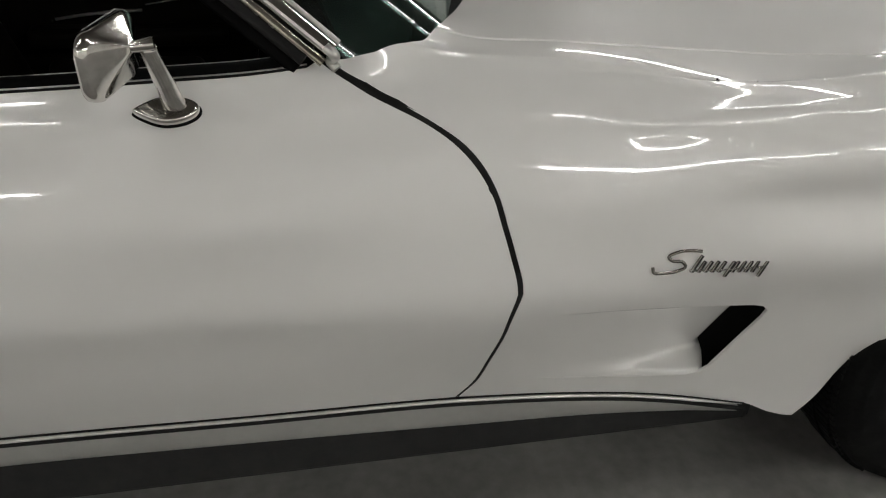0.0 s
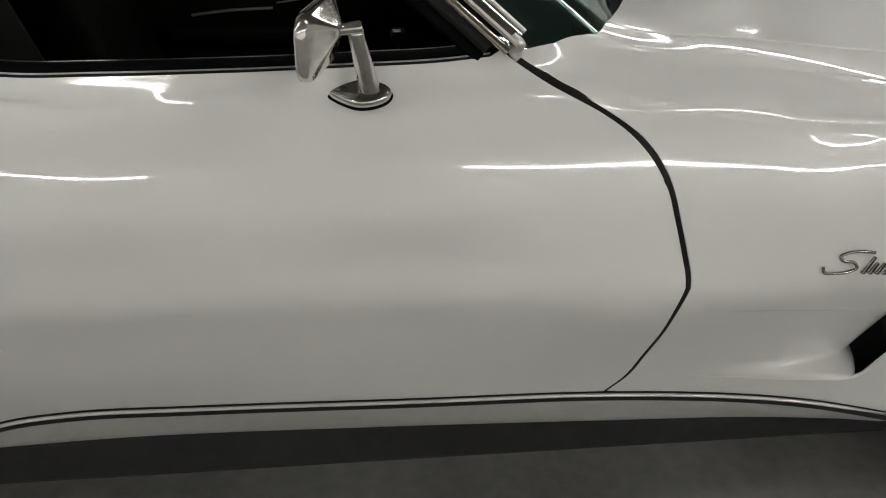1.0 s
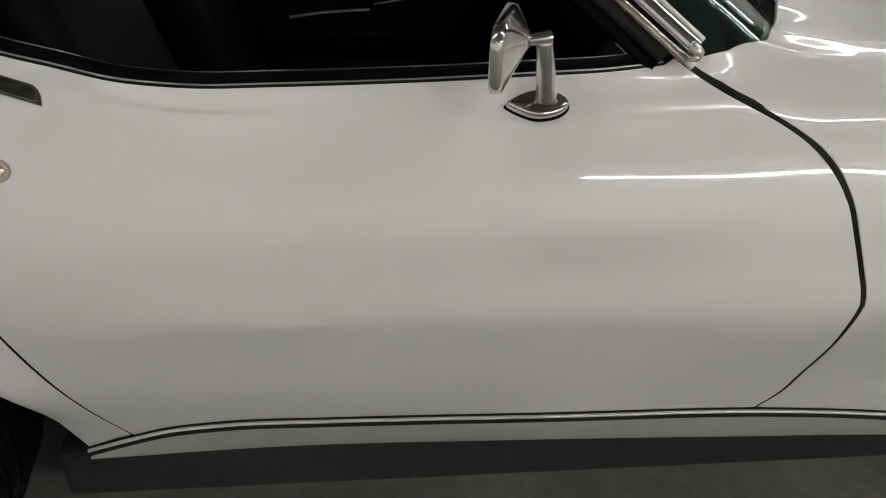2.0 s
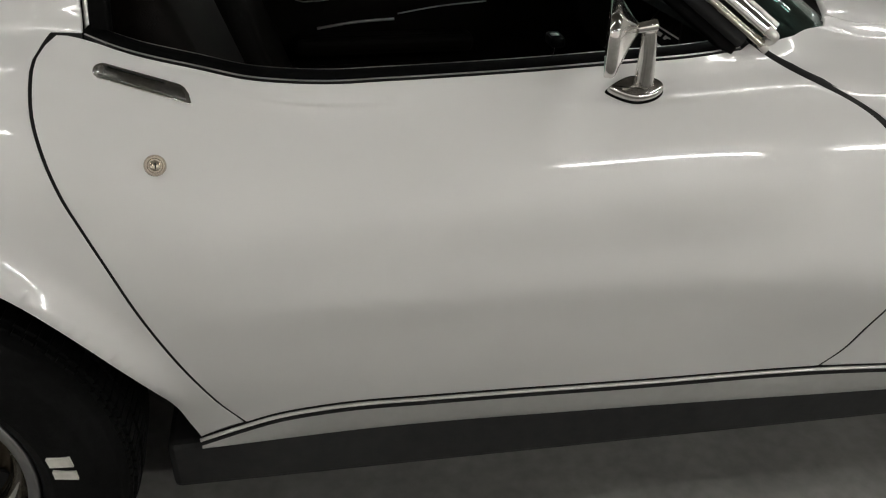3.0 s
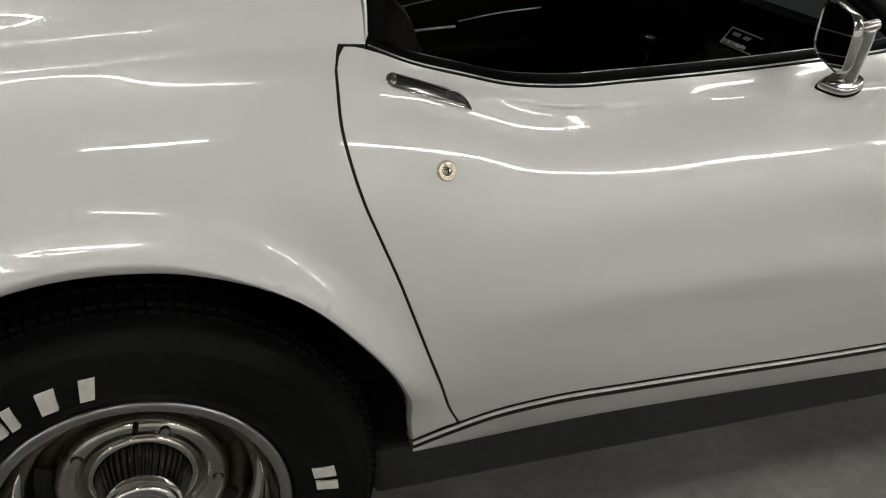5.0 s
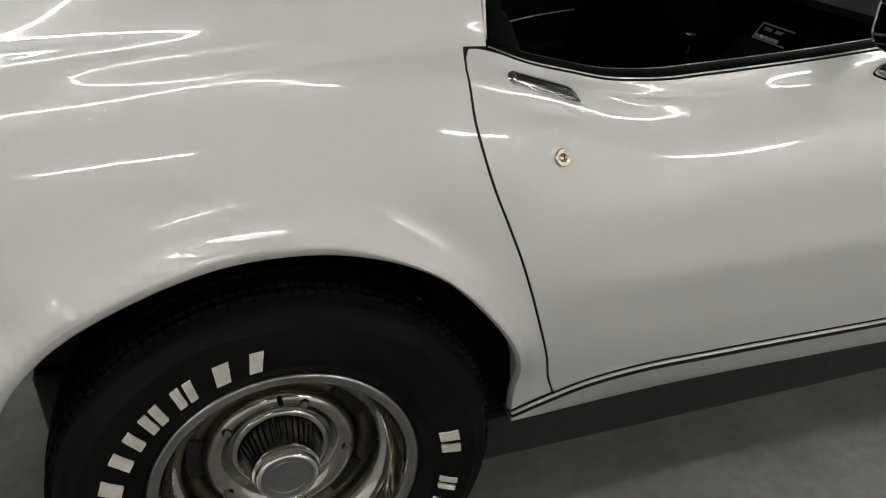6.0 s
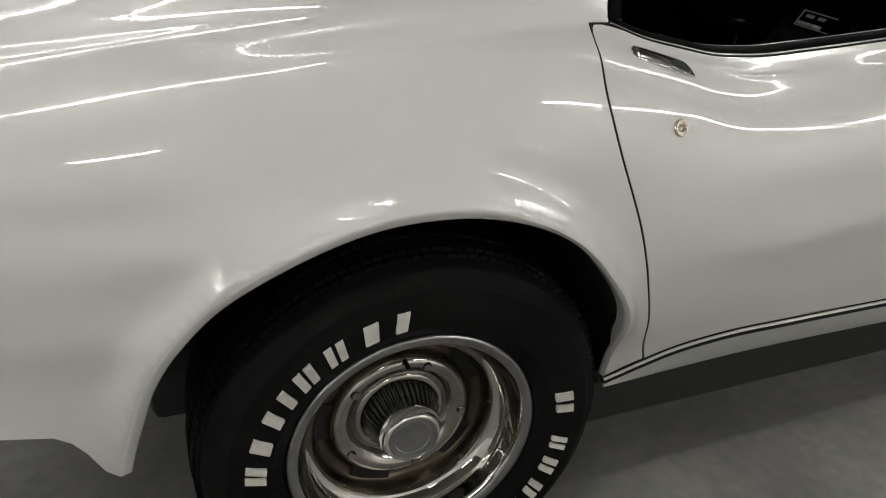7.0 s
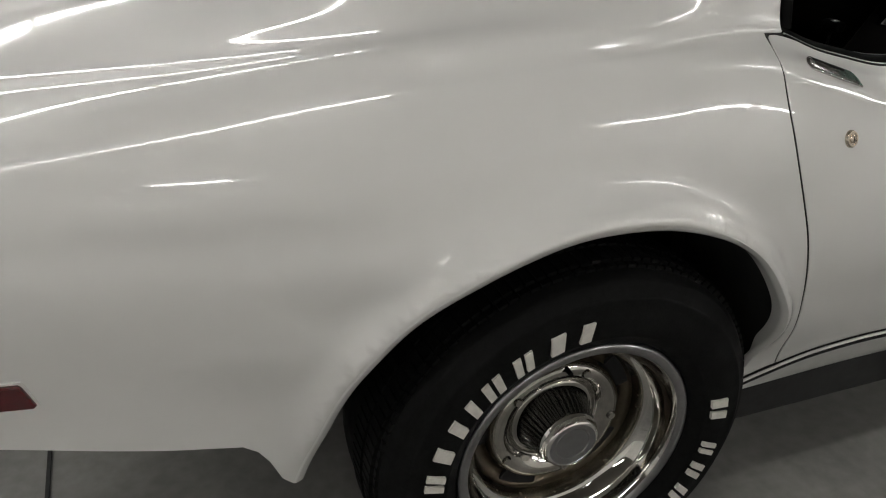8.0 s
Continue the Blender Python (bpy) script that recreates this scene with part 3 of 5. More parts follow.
def panel_mesh(name, outline, holes=(), step=0.014, fine=None, lines=(), lip=0.014):
    """A body panel cut from the skin along its outline, with its edges turned in."""
    loops = [resample(o, 0.009) for o in (outline, *holes)]
    runs = [resample(o, 0.004)[:int(sum(max(1, math.ceil(math.dist(a, b) / 0.004)) for a, b in zip(o, o[1:]))) + 1] for o in lines]
    bx = np.array([p for l in loops + runs for p in l])
    lo, hi = bx.min(0), bx.max(0)
    g = np.meshgrid(np.arange(lo[0], hi[0], step), np.arange(lo[1], hi[1], step))
    grid = np.stack([g[0].ravel(), g[1].ravel()], 1)
    if fine:
        fx0, fx1, fw0, fw1, fs = fine
        keep = ~((grid[:, 0] > fx0) & (grid[:, 0] < fx1) & (grid[:, 1] > fw0) & (grid[:, 1] < fw1))
        g = np.meshgrid(np.arange(fx0, fx1, fs), np.arange(fw0, fw1, fs))
        grid = np.concatenate([grid[keep], np.stack([g[0].ravel(), g[1].ravel()], 1)])
    ok = inside(grid[:, 0], grid[:, 1], loops[0])
    for l in loops[1:]:
        ok &= ~inside(grid[:, 0], grid[:, 1], l)
    grid = grid[ok]
    dist = np.concatenate([np.min(np.hypot(c[:, None, 0] - bx[None, :, 0], c[:, None, 1] - bx[None, :, 1]), axis=1) for c in np.array_split(grid, max(1, len(grid) // 500))])
    grid = grid[dist > 0.0035]
    pts = np.concatenate([bx, grid])
    edges, start = [], 0
    for l in loops:
        edges += [(start + i, start + (i + 1) % len(l)) for i in range(len(l))]
        start += len(l)
    for l in runs:
        edges += [(start + i, start + i + 1) for i in range(len(l) - 1)]
        start += len(l)
    from mathutils.geometry import delaunay_2d_cdt
    vs, _, fs, *_ = delaunay_2d_cdt([Vector(p) for p in pts], edges, [], 0, 1e-7)
    vs = np.array([tuple(v) for v in vs])
    tri = np.array([f for f in fs if len(f) == 3])
    cen = vs[tri].mean(axis=1)
    ok = inside(cen[:, 0], cen[:, 1], loops[0])
    for l in loops[1:]:
        ok &= ~inside(cen[:, 0], cen[:, 1], l)
    tri = tri[ok]
    pos, nor = skin(vs[:, 0], vs[:, 1]), skin_normal(vs[:, 0], vs[:, 1])
    nor[nor[:, 1] * 1.0 - nor[:, 2] > 0.6] *= -1
    fn = np.cross(pos[tri[:, 1]] - pos[tri[:, 0]], pos[tri[:, 2]] - pos[tri[:, 0]])
    bad = (fn * nor[tri].mean(axis=1)).sum(1) < 0
    tri[bad] = tri[bad][:, ::-1]
    # turned-in edges
    count = {}
    for a, b, c in tri:
        for e in ((a, b), (b, c), (c, a)):
            count[e] = True
    rim = [e for e in count if (e[1], e[0]) not in count]
    out_dir = {}
    for a, b in rim:
        t = pos[b] - pos[a]
        o = np.cross(t, nor[a] + nor[b])
        o = o / (np.linalg.norm(o) + 1e-12)
        for k in (a, b):
            out_dir[k] = out_dir.get(k, 0) + o
    verts, normals, faces = list(pos), list(nor), [tuple(t) for t in tri]
    ring = {}
    for k, o in out_dir.items():
        o = o / (np.linalg.norm(o) + 1e-12)
        ring[k] = len(verts)
        verts += [pos[k] + o * 0.0013 - nor[k] * 0.0014, pos[k] + o * 0.0014 - nor[k] * lip]
        nn = o * 0.8 + nor[k] * 0.6
        normals += [nn, o]
    for a, b in rim:
        ra, rb = ring[a], ring[b]
        faces += [(b, a, ra, rb), (rb, ra, ra + 1, rb + 1)]
    verts, normals = np.array(verts), np.array(normals)
    return verts, normals, faces


def both_sides(name, outline, holes=(), label="", step=0.014, fine=None, lines=(), lip=0.014):
    """The near panel, and its mirror image on the car's far side. Returns the near one."""
    v, n, f = panel_mesh(name, outline, holes, step, fine, lines, lip)
    near_ob = place(name, mesh_from(name, v, f, PAINT, n), car, label)
    v2, n2 = v.copy(), n.copy()
    v2[:, 1] = 2 * MID - v2[:, 1]
    n2[:, 1] *= -1
    place(name, mesh_from(name, v2, [t[::-1] for t in f], PAINT, n2), car, label)
    return near_ob


car = tagged(new("sports_car"), "white two-seat sports car with chrome trim, parked on grey concrete", "car")

# edges of the panels
GAP_FRONT = [(1.298, 0.877), (1.314, 0.866), (1.348, 0.847), (1.397, 0.825), (1.440, 0.805), (1.473, 0.784), (1.500, 0.757), (1.523, 0.719), (1.536, 0.677), (1.550, 0.63), (1.560, 0.589),
             (1.561, 0.575)]
GAP_FRONT_LOW = [(1.561, 0.575), (1.552, 0.54), (1.545, 0.48), (1.536, 0.425), (1.522, 0.367), (1.497, 0.324)]
GAP_REAR = [(0.3255, 0.9285), (0.319, 0.9215), (0.3130, 0.915), (0.3102, 0.908), (0.3085, 0.895), (0.3065, 0.858), (0.3135, 0.811), (0.326, 0.763), (0.344, 0.713), (0.365, 0.656), (0.387, 0.59), (0.411, 0.519), (0.442, 0.43), (0.469, 0.348), (0.493, 0.294)]
BELT = [(0.362, 0.922), (0.42, 0.898), (0.493, 0.8765), (0.555, 0.861), (0.611, 0.854), (0.67, 0.850), (0.737, 0.850), (0.913, 0.854), (1.1, 0.8605), (1.2, 0.864), (1.296, 0.8715)]
SILL = [(0.418, 0.262), (0.493, 0.294), (0.544, 0.314), (0.64, 0.331), (0.8, 0.333), (1.1, 0.330), (1.497, 0.323), (1.7, 0.314), (1.9, 0.292), (2.03, 0.265)]
fg = [tuple(p) for p in smooth_path(GAP_FRONT, 40)] + [tuple(p) for p in smooth_path(GAP_FRONT_LOW, 24)][1:]
rg = [tuple(p) for p in smooth_path(GAP_REAR, 60)]
belt = [tuple(p) for p in smooth_path(BELT, 50)]
sill = [tuple(p) for p in smooth_path(SILL, 80)]


def shifted(pts, dx):
    return [(x + dx, z) for x, z in pts]


def gap_half(z):
    return 0.0040 + 0.0018 * float(ramp((z - 0.48) / 0.14))


# door
sill_door = [p for p in sill if 0.500 < p[0] < 1.490]
door_out = to_domain([(x + 0.0036, z) for x, z in rg if z < 0.9265][::-1]) + [(0.3305, 0.7385), (0.342, 0.737), (0.355, 0.731)]
door_out += to_domain([p for p in belt if 0.366 < p[0] < 1.288])
door_out += to_domain([(x - gap_half(z), z) for x, z in fg]) + to_domain(sill_door[::-1])
door = both_sides("door", door_out, label="white door with a chrome mirror and handle")

# front fender with the side vent
VENT = [(1.61, 0.533), (1.66, 0.531), (1.75, 0.5265), (1.85, 0.519), (1.94, 0.512), (1.965, 0.5102), (1.985, 0.5055), (1.997, 0.494), (1.993, 0.476), (1.971, 0.432), (1.949, 0.388), (1.936, 0.362), (1.921, 0.350), (1.897, 0.3455), (1.80, 0.348), (1.66, 0.359), (1.61, 0.365)]
vent_hole = to_domain(VENT)
HOOD_LINE = [(1.45, 0.858), (1.483, 0.846), (1.51, 0.838), (1.555, 0.829), (1.65, 0.817), (1.75, 0.813), (1.85, 0.821), (2.0, 0.826), (2.15, 0.786), (2.25, 0.745), (2.6, 0.725), (3.3, 0.725)]


def hood_w(x):
    """Girth of the seam between hood and fender."""
    return float(hermite([a for a, _ in HOOD_LINE], np.array([[b for _, b in HOOD_LINE]]), np.array([x]))[0, 0])


FENDER_CORNER = [(1.331, 0.696), (1.375, 0.711), (1.422, 0.746), (1.45, 0.785), (1.472, 0.826), (1.4785, 0.8405)]
nose = [(3.28, None, w) for w in (0.30, 0.45, 0.6, hood_w(3.28) - 0.0016)]
fender_out = to_domain([(x + gap_half(z) + 0.0065 * float(ramp((z - 0.70) / 0.1)), z) for x, z in fg][::-1]) + FENDER_CORNER
fender_out += [(x, hood_w(x) - 0.0018) for x in np.linspace(1.486, 3.25, 70)] + to_domain(nose[::-1]) + to_domain([(3.2, 0.46), (2.95, 0.30)])
fender_out += to_domain([tuple(p) for p in FRONT_EDGE][::-1]) + to_domain([(2.118, 0.225), (2.085, 0.237), (2.05, 0.256)])
fender_out += to_domain([p for p in sill if 1.503 < p[0] < 2.04][::-1])
fender = both_sides("front_fender", fender_out, (vent_hole,), "white front fender with a scooped side vent", lip=0.006)

# recessed vent panel: flush at its tail, deepening forward to an open mouth under the front lip
front_side = VENT[5:14][::-1]
verts, faces = [], []
NA, NR, ROLL, ROWB = 40, 9, 0.042, (0.0, 0.03, 0.06, 0.1, 0.14, 0.18, 0.22, 0.26, 0.3, 0.36, 0.46, 0.58, 0.7, 0.8, 0.88, 0.93, 0.955, 0.97, 0.98, 0.987, 0.993, 1.0)
for b in ROWB:
    zf = 0.3455 + (0.5102 - 0.3455) * b
    zl = 0.365 + (0.533 - 0.365) * b
    xf = float(np.interp(zf, [q[1] for q in front_side], [q[0] for q in front_side])) + 0.006
    fade = float(ramp((1 - b) / 0.035)) * float(ramp(b / 0.17))
    for k in range(NA + NR + 1):
        a = min(1.0, k / NA)
        x = 1.61 + (xf - 0.030 * float(ramp(b / 0.22)) - 1.61) * a
        z = zl + (zf - zl) * a
        if b == 1.0:
            z = float(np.interp(x, [q[0] for q in VENT[:7]], [q[1] for q in VENT[:7]]))
        q, nq = on_skin(x, z)
        turn = radians(80) * max(0, k - NA) / NR
        slope = radians(14)
        dx = ROLL * (math.sin(slope + turn) - math.sin(slope)) * fade
        dy = ROLL * (math.cos(slope) - math.cos(slope + turn)) * fade
        verts.append((q.x + dx, q.y + 0.05 * a * a * (1.6 - 0.6 * a) * fade + dy + 0.0004, q.z))
NC = NA + NR
for i in range(len(ROWB) - 1):
    for k in range(NC):
        u = i * (NC + 1) + k
        faces.append((u, u + 1, u + NC + 2, u + NC + 1))
place("vent_scoop", mesh_from("vent_scoop", verts, faces, PAINT), fender, "recessed white vent panel")

# hood
v, n, f = panel_mesh("hood", [(x, hood_w(x) + 0.0018) for x in np.linspace(1.484, 3.28, 60)] + [(3.28, 1.549), (1.66, 1.549), (1.60, 1.1), (1.575, 1.01), (1.537, 0.938), (1.504, 0.877), (1.4905, 0.8535)], step=0.02)
v2, n2 = v.copy(), n.copy()
v2[:, 1] = 2 * MID - v2[:, 1]
n2[:, 1] *= -1
v, v2 = v + (0, 0, 0.002), v2 + (0, 0, 0.002)
hood = place("hood", mesh_from("hood", np.concatenate([v, v2]), f + [tuple(k + len(v) for k in t[::-1]) for t in f], PAINT, np.concatenate([n, n2])), car)

gx = np.linspace(1.486, 3.2, 60)
gw = np.array([hood_w(x) for x in gx])
gp = skin(gx, gw)
gn = skin_normal(gx, gw)
gn[gn[:, 2] < 0] *= -1
part("hood_gutter", sweep_bm([tuple(p) for p in gp - gn * 0.0075], round_rect(0.026, 0.003, 0.001, 2), (0, -0.4, 1)), PAINT, car, "white gutter below the hood seam", smooth=40)

# rear quarter with the roof's side panel
quarter_out = to_domain(shifted(rg, -0.0032)[1:] + [(0.472, 0.290), (0.425, 0.266)]) + to_domain([tuple(p) for p in REAR_EDGE][::-1])
quarter_out += to_domain([(-0.452, 0.351), (-0.468, 0.400), (-0.483, 0.428), (-0.503, 0.446), (-0.54, 0.456), (-0.60, 0.470), (-0.73, 0.502), (-1.03, 0.562)])
quarter_out += [(-1.04, w) for w in (0.4, 0.6, 0.8, 1.0, 1.2, 1.4, 1.549)] + [(0.30, 1.549), (0.352, 1.2), (0.358, 0.95)]
quarter_out += [(0.358, 0.7465), (0.339, 0.749), (0.3225, 0.7515)]
quarter = both_sides("rear_quarter", quarter_out, (), "white rear quarter with flared wheel arch", lip=0.008)

# rounded lip that turns inwards round the rear wheel arch
bm = bmesh.new()
rows = []
for k in range(len(REAR_EDGE)):
    x, z = REAR_EDGE[k]
    q, nq = on_skin(float(x), float(z))
    t = REAR_EDGE[min(k + 1, len(REAR_EDGE) - 1)] - REAR_EDGE[max(k - 1, 0)]
    d = Vector((t[1], 0, -t[0])).normalized()
    wide = 0.019 - 0.0125 * float(ramp((x - 0.06) / 0.2))
    deep = 0.042 - 0.010 * float(ramp((x - 0.12) / 0.16)) - 0.028 * float(ramp((x - 0.1) / 0.1) * ramp((0.42 - z) / 0.09))
    rows.append([bm.verts.new(q + d * (wide * a) + Vector((0, b, 0))) for a, b in ((-0.04, 0.0006), (0.12, -0.0004), (0.3, 0.0012), (0.75, 0.006), (0.95, 0.0095), (1.0, 0.013), (0.97, max(deep, 0.014)))])
for a, b in zip(rows, rows[1:]):
    for i in range(6):
        bm.faces.new((a[i], a[i + 1], b[i + 1], b[i]))
bmesh.ops.recalc_face_normals(bm, faces=bm.faces[:])
part("arch_lip", bm, PAINT, quarter, "rounded white wheel-arch lip", smooth=70)

# ---- trim on the near side ----
def on_line(pts, out=0.0, dz=0.0):
    """Points (x, z) on the skin, moved out along the normal and up."""
    res = []
    for x, z in pts:
        p, n = on_skin(x, z)
        if n.y > 0:
            n = -n
        res.append(p + n * out + Vector((0, 0, dz)))
    return res


# body-side moulding, its black insert and the rocker panel
mould_path = on_line(sill, 0.002, -0.006)
mould_line = [q + Vector((0, 0, 0.001)) for q in mould_path]
bm = sweep_bm(mould_line, oval(0.0036, 0.005, 16), (0, -1, 0.25))
for vert in bm.verts:                    # the strip tapers out at its front end
    if vert.co.x > 1.93:
        core = min(mould_line, key=lambda q: abs(q.x - vert.co.x))
        vert.co = core.lerp(vert.co, max(0.12, 1 - (vert.co.x - 1.93) / 0.11)) + Vector((0, 0.004 * (vert.co.x - 1.93) / 0.1, 0))
mould = part("sill_moulding", bm, BRIGHT, car, "bright metal sill moulding", smooth=50)
part("moulding_insert", sweep_bm([p + Vector((0, 0.0005, -0.0075)) for p in mould_path], oval(0.0042, 0.004, 10), (0, -1, 0.2)), BLACK, mould, "black rubber line", smooth=60)
ROCK_Y = [(0.418, 0.105), (0.7, 0.098), (1.1, 0.082), (1.5, 0.062), (1.8, 0.052), (2.03, 0.035)]
ROCK_Z = [(0.418, 0.237), (0.7, 0.247), (1.1, 0.245), (1.5, 0.240), (1.8, 0.229), (2.03, 0.216)]
bm = bmesh.new()
rows = []
for p in mould_path:
    yb = float(hermite([a for a, _ in ROCK_Y], np.array([[b for _, b in ROCK_Y]]), np.array([p.x]))[0, 0])
    zb = float(hermite([a for a, _ in ROCK_Z], np.array([[b for _, b in ROCK_Z]]), np.array([p.x]))[0, 0])
    yt, zt = p.y + 0.003, p.z - 0.0115
    ring = [(yt + 0.02, zt), (yt, zt), (yt - 0.001 + (yb - yt) * 0.3, zt + (zb - zt) * 0.35), (yt - 0.001 + (yb - yt) * 0.66, zt + (zb - zt) * 0.7), (yb, zb + 0.004), (yb + 0.003, zb), (yb + 0.05, zb + 0.004)]
    rows.append([bm.verts.new((p.x, y, z)) for y, z in ring])
for a, b in zip(rows, rows[1:]):
    for i in range(6):
        bm.faces.new((a[i], a[i + 1], b[i + 1], b[i]))
bm.faces.new(rows[0])
bm.faces.new(rows[-1][::-1])
bmesh.ops.recalc_face_normals(bm, faces=bm.faces[:])
part("rocker_panel", bm, SATIN, car, "satin aluminium rocker panel", smooth=40)

# black line in place of the shaded gap above the moulding
part("moulding_gap_line", sweep_bm([p + Vector((0, 0.001, 0.0055)) for p in mould_path], oval(0.0013, 0.003, 6), (0, -1, 0.2)), BLACK, mould, "", None, smooth=60)

# worn rubber seal up front; lower, corner and rear strips stand in for gap shade
seal_path = on_line([p for p in fg if p[1] > 0.592], -0.006)
part("front_door_seal", sweep_bm([p + Vector((0.003, 0, 0)) for p in seal_path], oval(0.0115, 0.004, 8), lambda i: Vector((0, -1, 0.4))), SEAL, car, "worn grey-black rubber door seal", smooth=60)
part("lower_gap_strip", sweep_bm(on_line([p for p in fg if p[1] < 0.612], -0.004), oval(0.0055, 0.0035, 8)), BLACK, car, smooth=60)
part("corner_gap_strip", sweep_bm(on_line([(0.322, 0.9285), (0.332, 0.9285), (0.345, 0.9275), (0.359, 0.9255)], -0.0045), oval(0.0065, 0.003, 8), (0, -0.5, 1)), SEAL, car, "dark strip in place of the shaded gap at the door's rear corner", smooth=60)
part("rear_gap_strip", sweep_bm(on_line(rg, -0.0048), oval(0.0055, 0.0035, 8)), SEAL, car, smooth=60)

# window sill: bead, black band and inner bright line
belt_p = on_line([p for p in belt if p[0] < 1.294], 0.0)
belt_p = [Vector(p) for p in smooth_path([tuple(p) for p in belt_p], 60)]
up_in = Vector((0, -0.35, 1))
part("belt_bead", sweep_bm([p + Vector((0, 0.0035, 0.0015)) for p in belt_p], oval(0.0018, 0.0018, 6), up_in), SEAL, car, smooth=60)
part("belt_moulding", sweep_bm([p + Vector((0, 0.0075, 0.003)) for p in belt_p], oval(0.0014, 0.0012, 6), up_in), TRIM, car, "thin bright belt moulding", smooth=60)
part("window_seal", sweep_bm([p + Vector((0, 0.022, 0.004)) for p in belt_p + [belt_p[-1] + Vector((0.014, 0.002, 0.001))]], [(-0.0125, -0.004), (0.0125, -0.004), (0.0125, 0.003), (0.006, 0.006), (-0.006, 0.006), (-0.0125, 0.003)], up_in), RUBBER, car, "black rubber window seal", smooth=40)
part("inner_bead", sweep_bm([p + Vector((0, 0.0365, 0.0100)) for p in belt_p], oval(0.001, 0.001, 6), up_in), TRIM, car, "fine bright line", smooth=60)
part("door_top_pad", sweep_bm([p + Vector((0, 0.062, -0.032)) for p in belt_p], round_rect(0.045, 0.04, 0.015, 3), up_in), RUBBER, car, "black vinyl door top", smooth=50)

# sail panel front edge: bright return and black seal up to the roof
sail = [(0.362, 0.150, 0.924), (0.364, 0.163, 0.97), (0.365, 0.185, 1.05), (0.37, 0.235, 1.13)]
sail = [Vector(p) for p in smooth_path(sail, 16)]
part("pillar_seal", sweep_bm([p + Vector((0.016, 0.010, 0)) for p in sail], round_rect(0.026, 0.022, 0.006, 3), (0, -1, 0)), RUBBER, car, "black pillar weatherstrip", smooth=50)
part("pillar_edge", sweep_bm([p + Vector((0.001, 0.004, 0)) for p in sail], oval(0.004, 0.004, 8), (0, -1, 0)), TRIM, car, smooth=60)

# windscreen pillar
PB, PT = Vector((1.302, 0.126, 0.889)), Vector((0.955, 0.282, 1.16))
pillar_dir = (PT - PB).normalized()
side_v = Vector((1, 0.35, 0.75))
side_v = (side_v - pillar_dir * side_v.dot(pillar_dir)).normalized()
outn = Vector((0.2, -1, 0.35))
outn = (outn - pillar_dir * outn.dot(pillar_dir)).normalized()


def pillar_run(off_s, off_n, sec, mat, name, label="", start=0.0):
    p = [PB.lerp(PT, start + (1 - start) * k / 12) + side_v * off_s + outn * off_n for k in range(13)]
    return part(name, sweep_bm(p, sec, outn), mat, car, label, smooth=50)


pillar_run(0.013, 0.003, oval(0.012, 0.006, 14), CHROME, "pillar_trim", "bright chrome windscreen pillar trim")
pillar_run(0.026, 0.0, oval(0.005, 0.006, 10), TRIM, "screen_reveal")
# inner strip, its tan reflection painted in
pillar_run(-0.008, -0.001, oval(0.0068, 0.004, 12), TANTRIM, "pillar_inner_trim", "inner trim strip with a tan reflection put into its colour")
pillar_run(-0.028, -0.026, round_rect(0.030, 0.012, 0.004, 3), RUBBER, "pillar_weatherstrip", "black-brown window weatherstrip", 0.05)
pillar_run(0.002, -0.014, round_rect(0.06, 0.018, 0.006, 3), BLACK, "pillar_core", "", 0.05)
foot = [tuple(p) for p in (PB + side_v * 0.010 + outn * 0.006 + pillar_dir * 0.010, PB + side_v * 0.008 + outn * 0.007 - pillar_dir * 0.006)] + [tuple(p + Vector((0.004, -0.002, 0))) for p in on_line([(1.306, 0.876), (1.314, 0.868)], 0.0)]
part("pillar_foot", sweep_bm(smooth_path(foot, 14), oval(0.0075, 0.005, 12), (0.1, -1, 0.4)), TRIM, car, "bright cap at the foot of the pillar", smooth=60)

# windscreen and the black cowl below it
base_c = [(1.312, 0.150, 0.866), (1.39, 0.180, 0.868), (1.46, 0.225, 0.872), (1.545, 0.42, 0.879), (1.60, MID, 0.889)]
top_c = [(0.965, 0.295, 1.158), (0.985, 0.34, 1.168), (1.0, 0.42, 1.175), (1.03, 0.6, 1.182), (1.045, MID, 1.184)]
bc, tc = smooth_path(base_c, 24), smooth_path(top_c, 24)
bm = bmesh.new()
for layer in (0.0, -0.005):
    grid = [[bm.verts.new(tuple(bc[i] + (tc[i] - bc[i]) * k / 8 + np.array((0.3, 0, 1)) * (0.012 * math.sin(math.pi * k / 8) + layer))) for k in range(9)] for i in range(24)]
    mir = [[bm.verts.new((v.co.x, 2 * MID - v.co.y, v.co.z)) for v in col] for col in grid[:-1]][::-1]
    cols = grid + mir
    for a, b in zip(cols, cols[1:]):
        for k in range(8):
            bm.faces.new((a[k], b[k], b[k + 1], a[k + 1]) if layer == 0 else (a[k], a[k + 1], b[k + 1], b[k]))
screen = part("windscreen", bm, TINTED, car, "green-tinted windscreen glass", smooth=80)
screen.visible_shadow = False
cw = [p for p in bc if p[1] > 0.21]
dash_plan = [(1.345, 0.235), (1.385, 0.24), (1.425, 0.265), (1.465, 0.36), (1.50, 0.50), (1.52, 0.70), (1.525, MID)]
dash_plan += [(x, 2 * MID - y) for x, y in dash_plan[:-1][::-1]]
bm = bmesh.new()
low = [bm.verts.new((x, y, 0.825)) for x, y in dash_plan]
high = [bm.verts.new((x, y, 0.842 + 0.012 * math.sin(math.pi * (y - 0.235) / (2 * MID - 0.47)))) for x, y in dash_plan]
for k in range(len(low)):
    m = (k + 1) % len(low)
    bm.faces.new((low[k], low[m], high[m], high[k]))
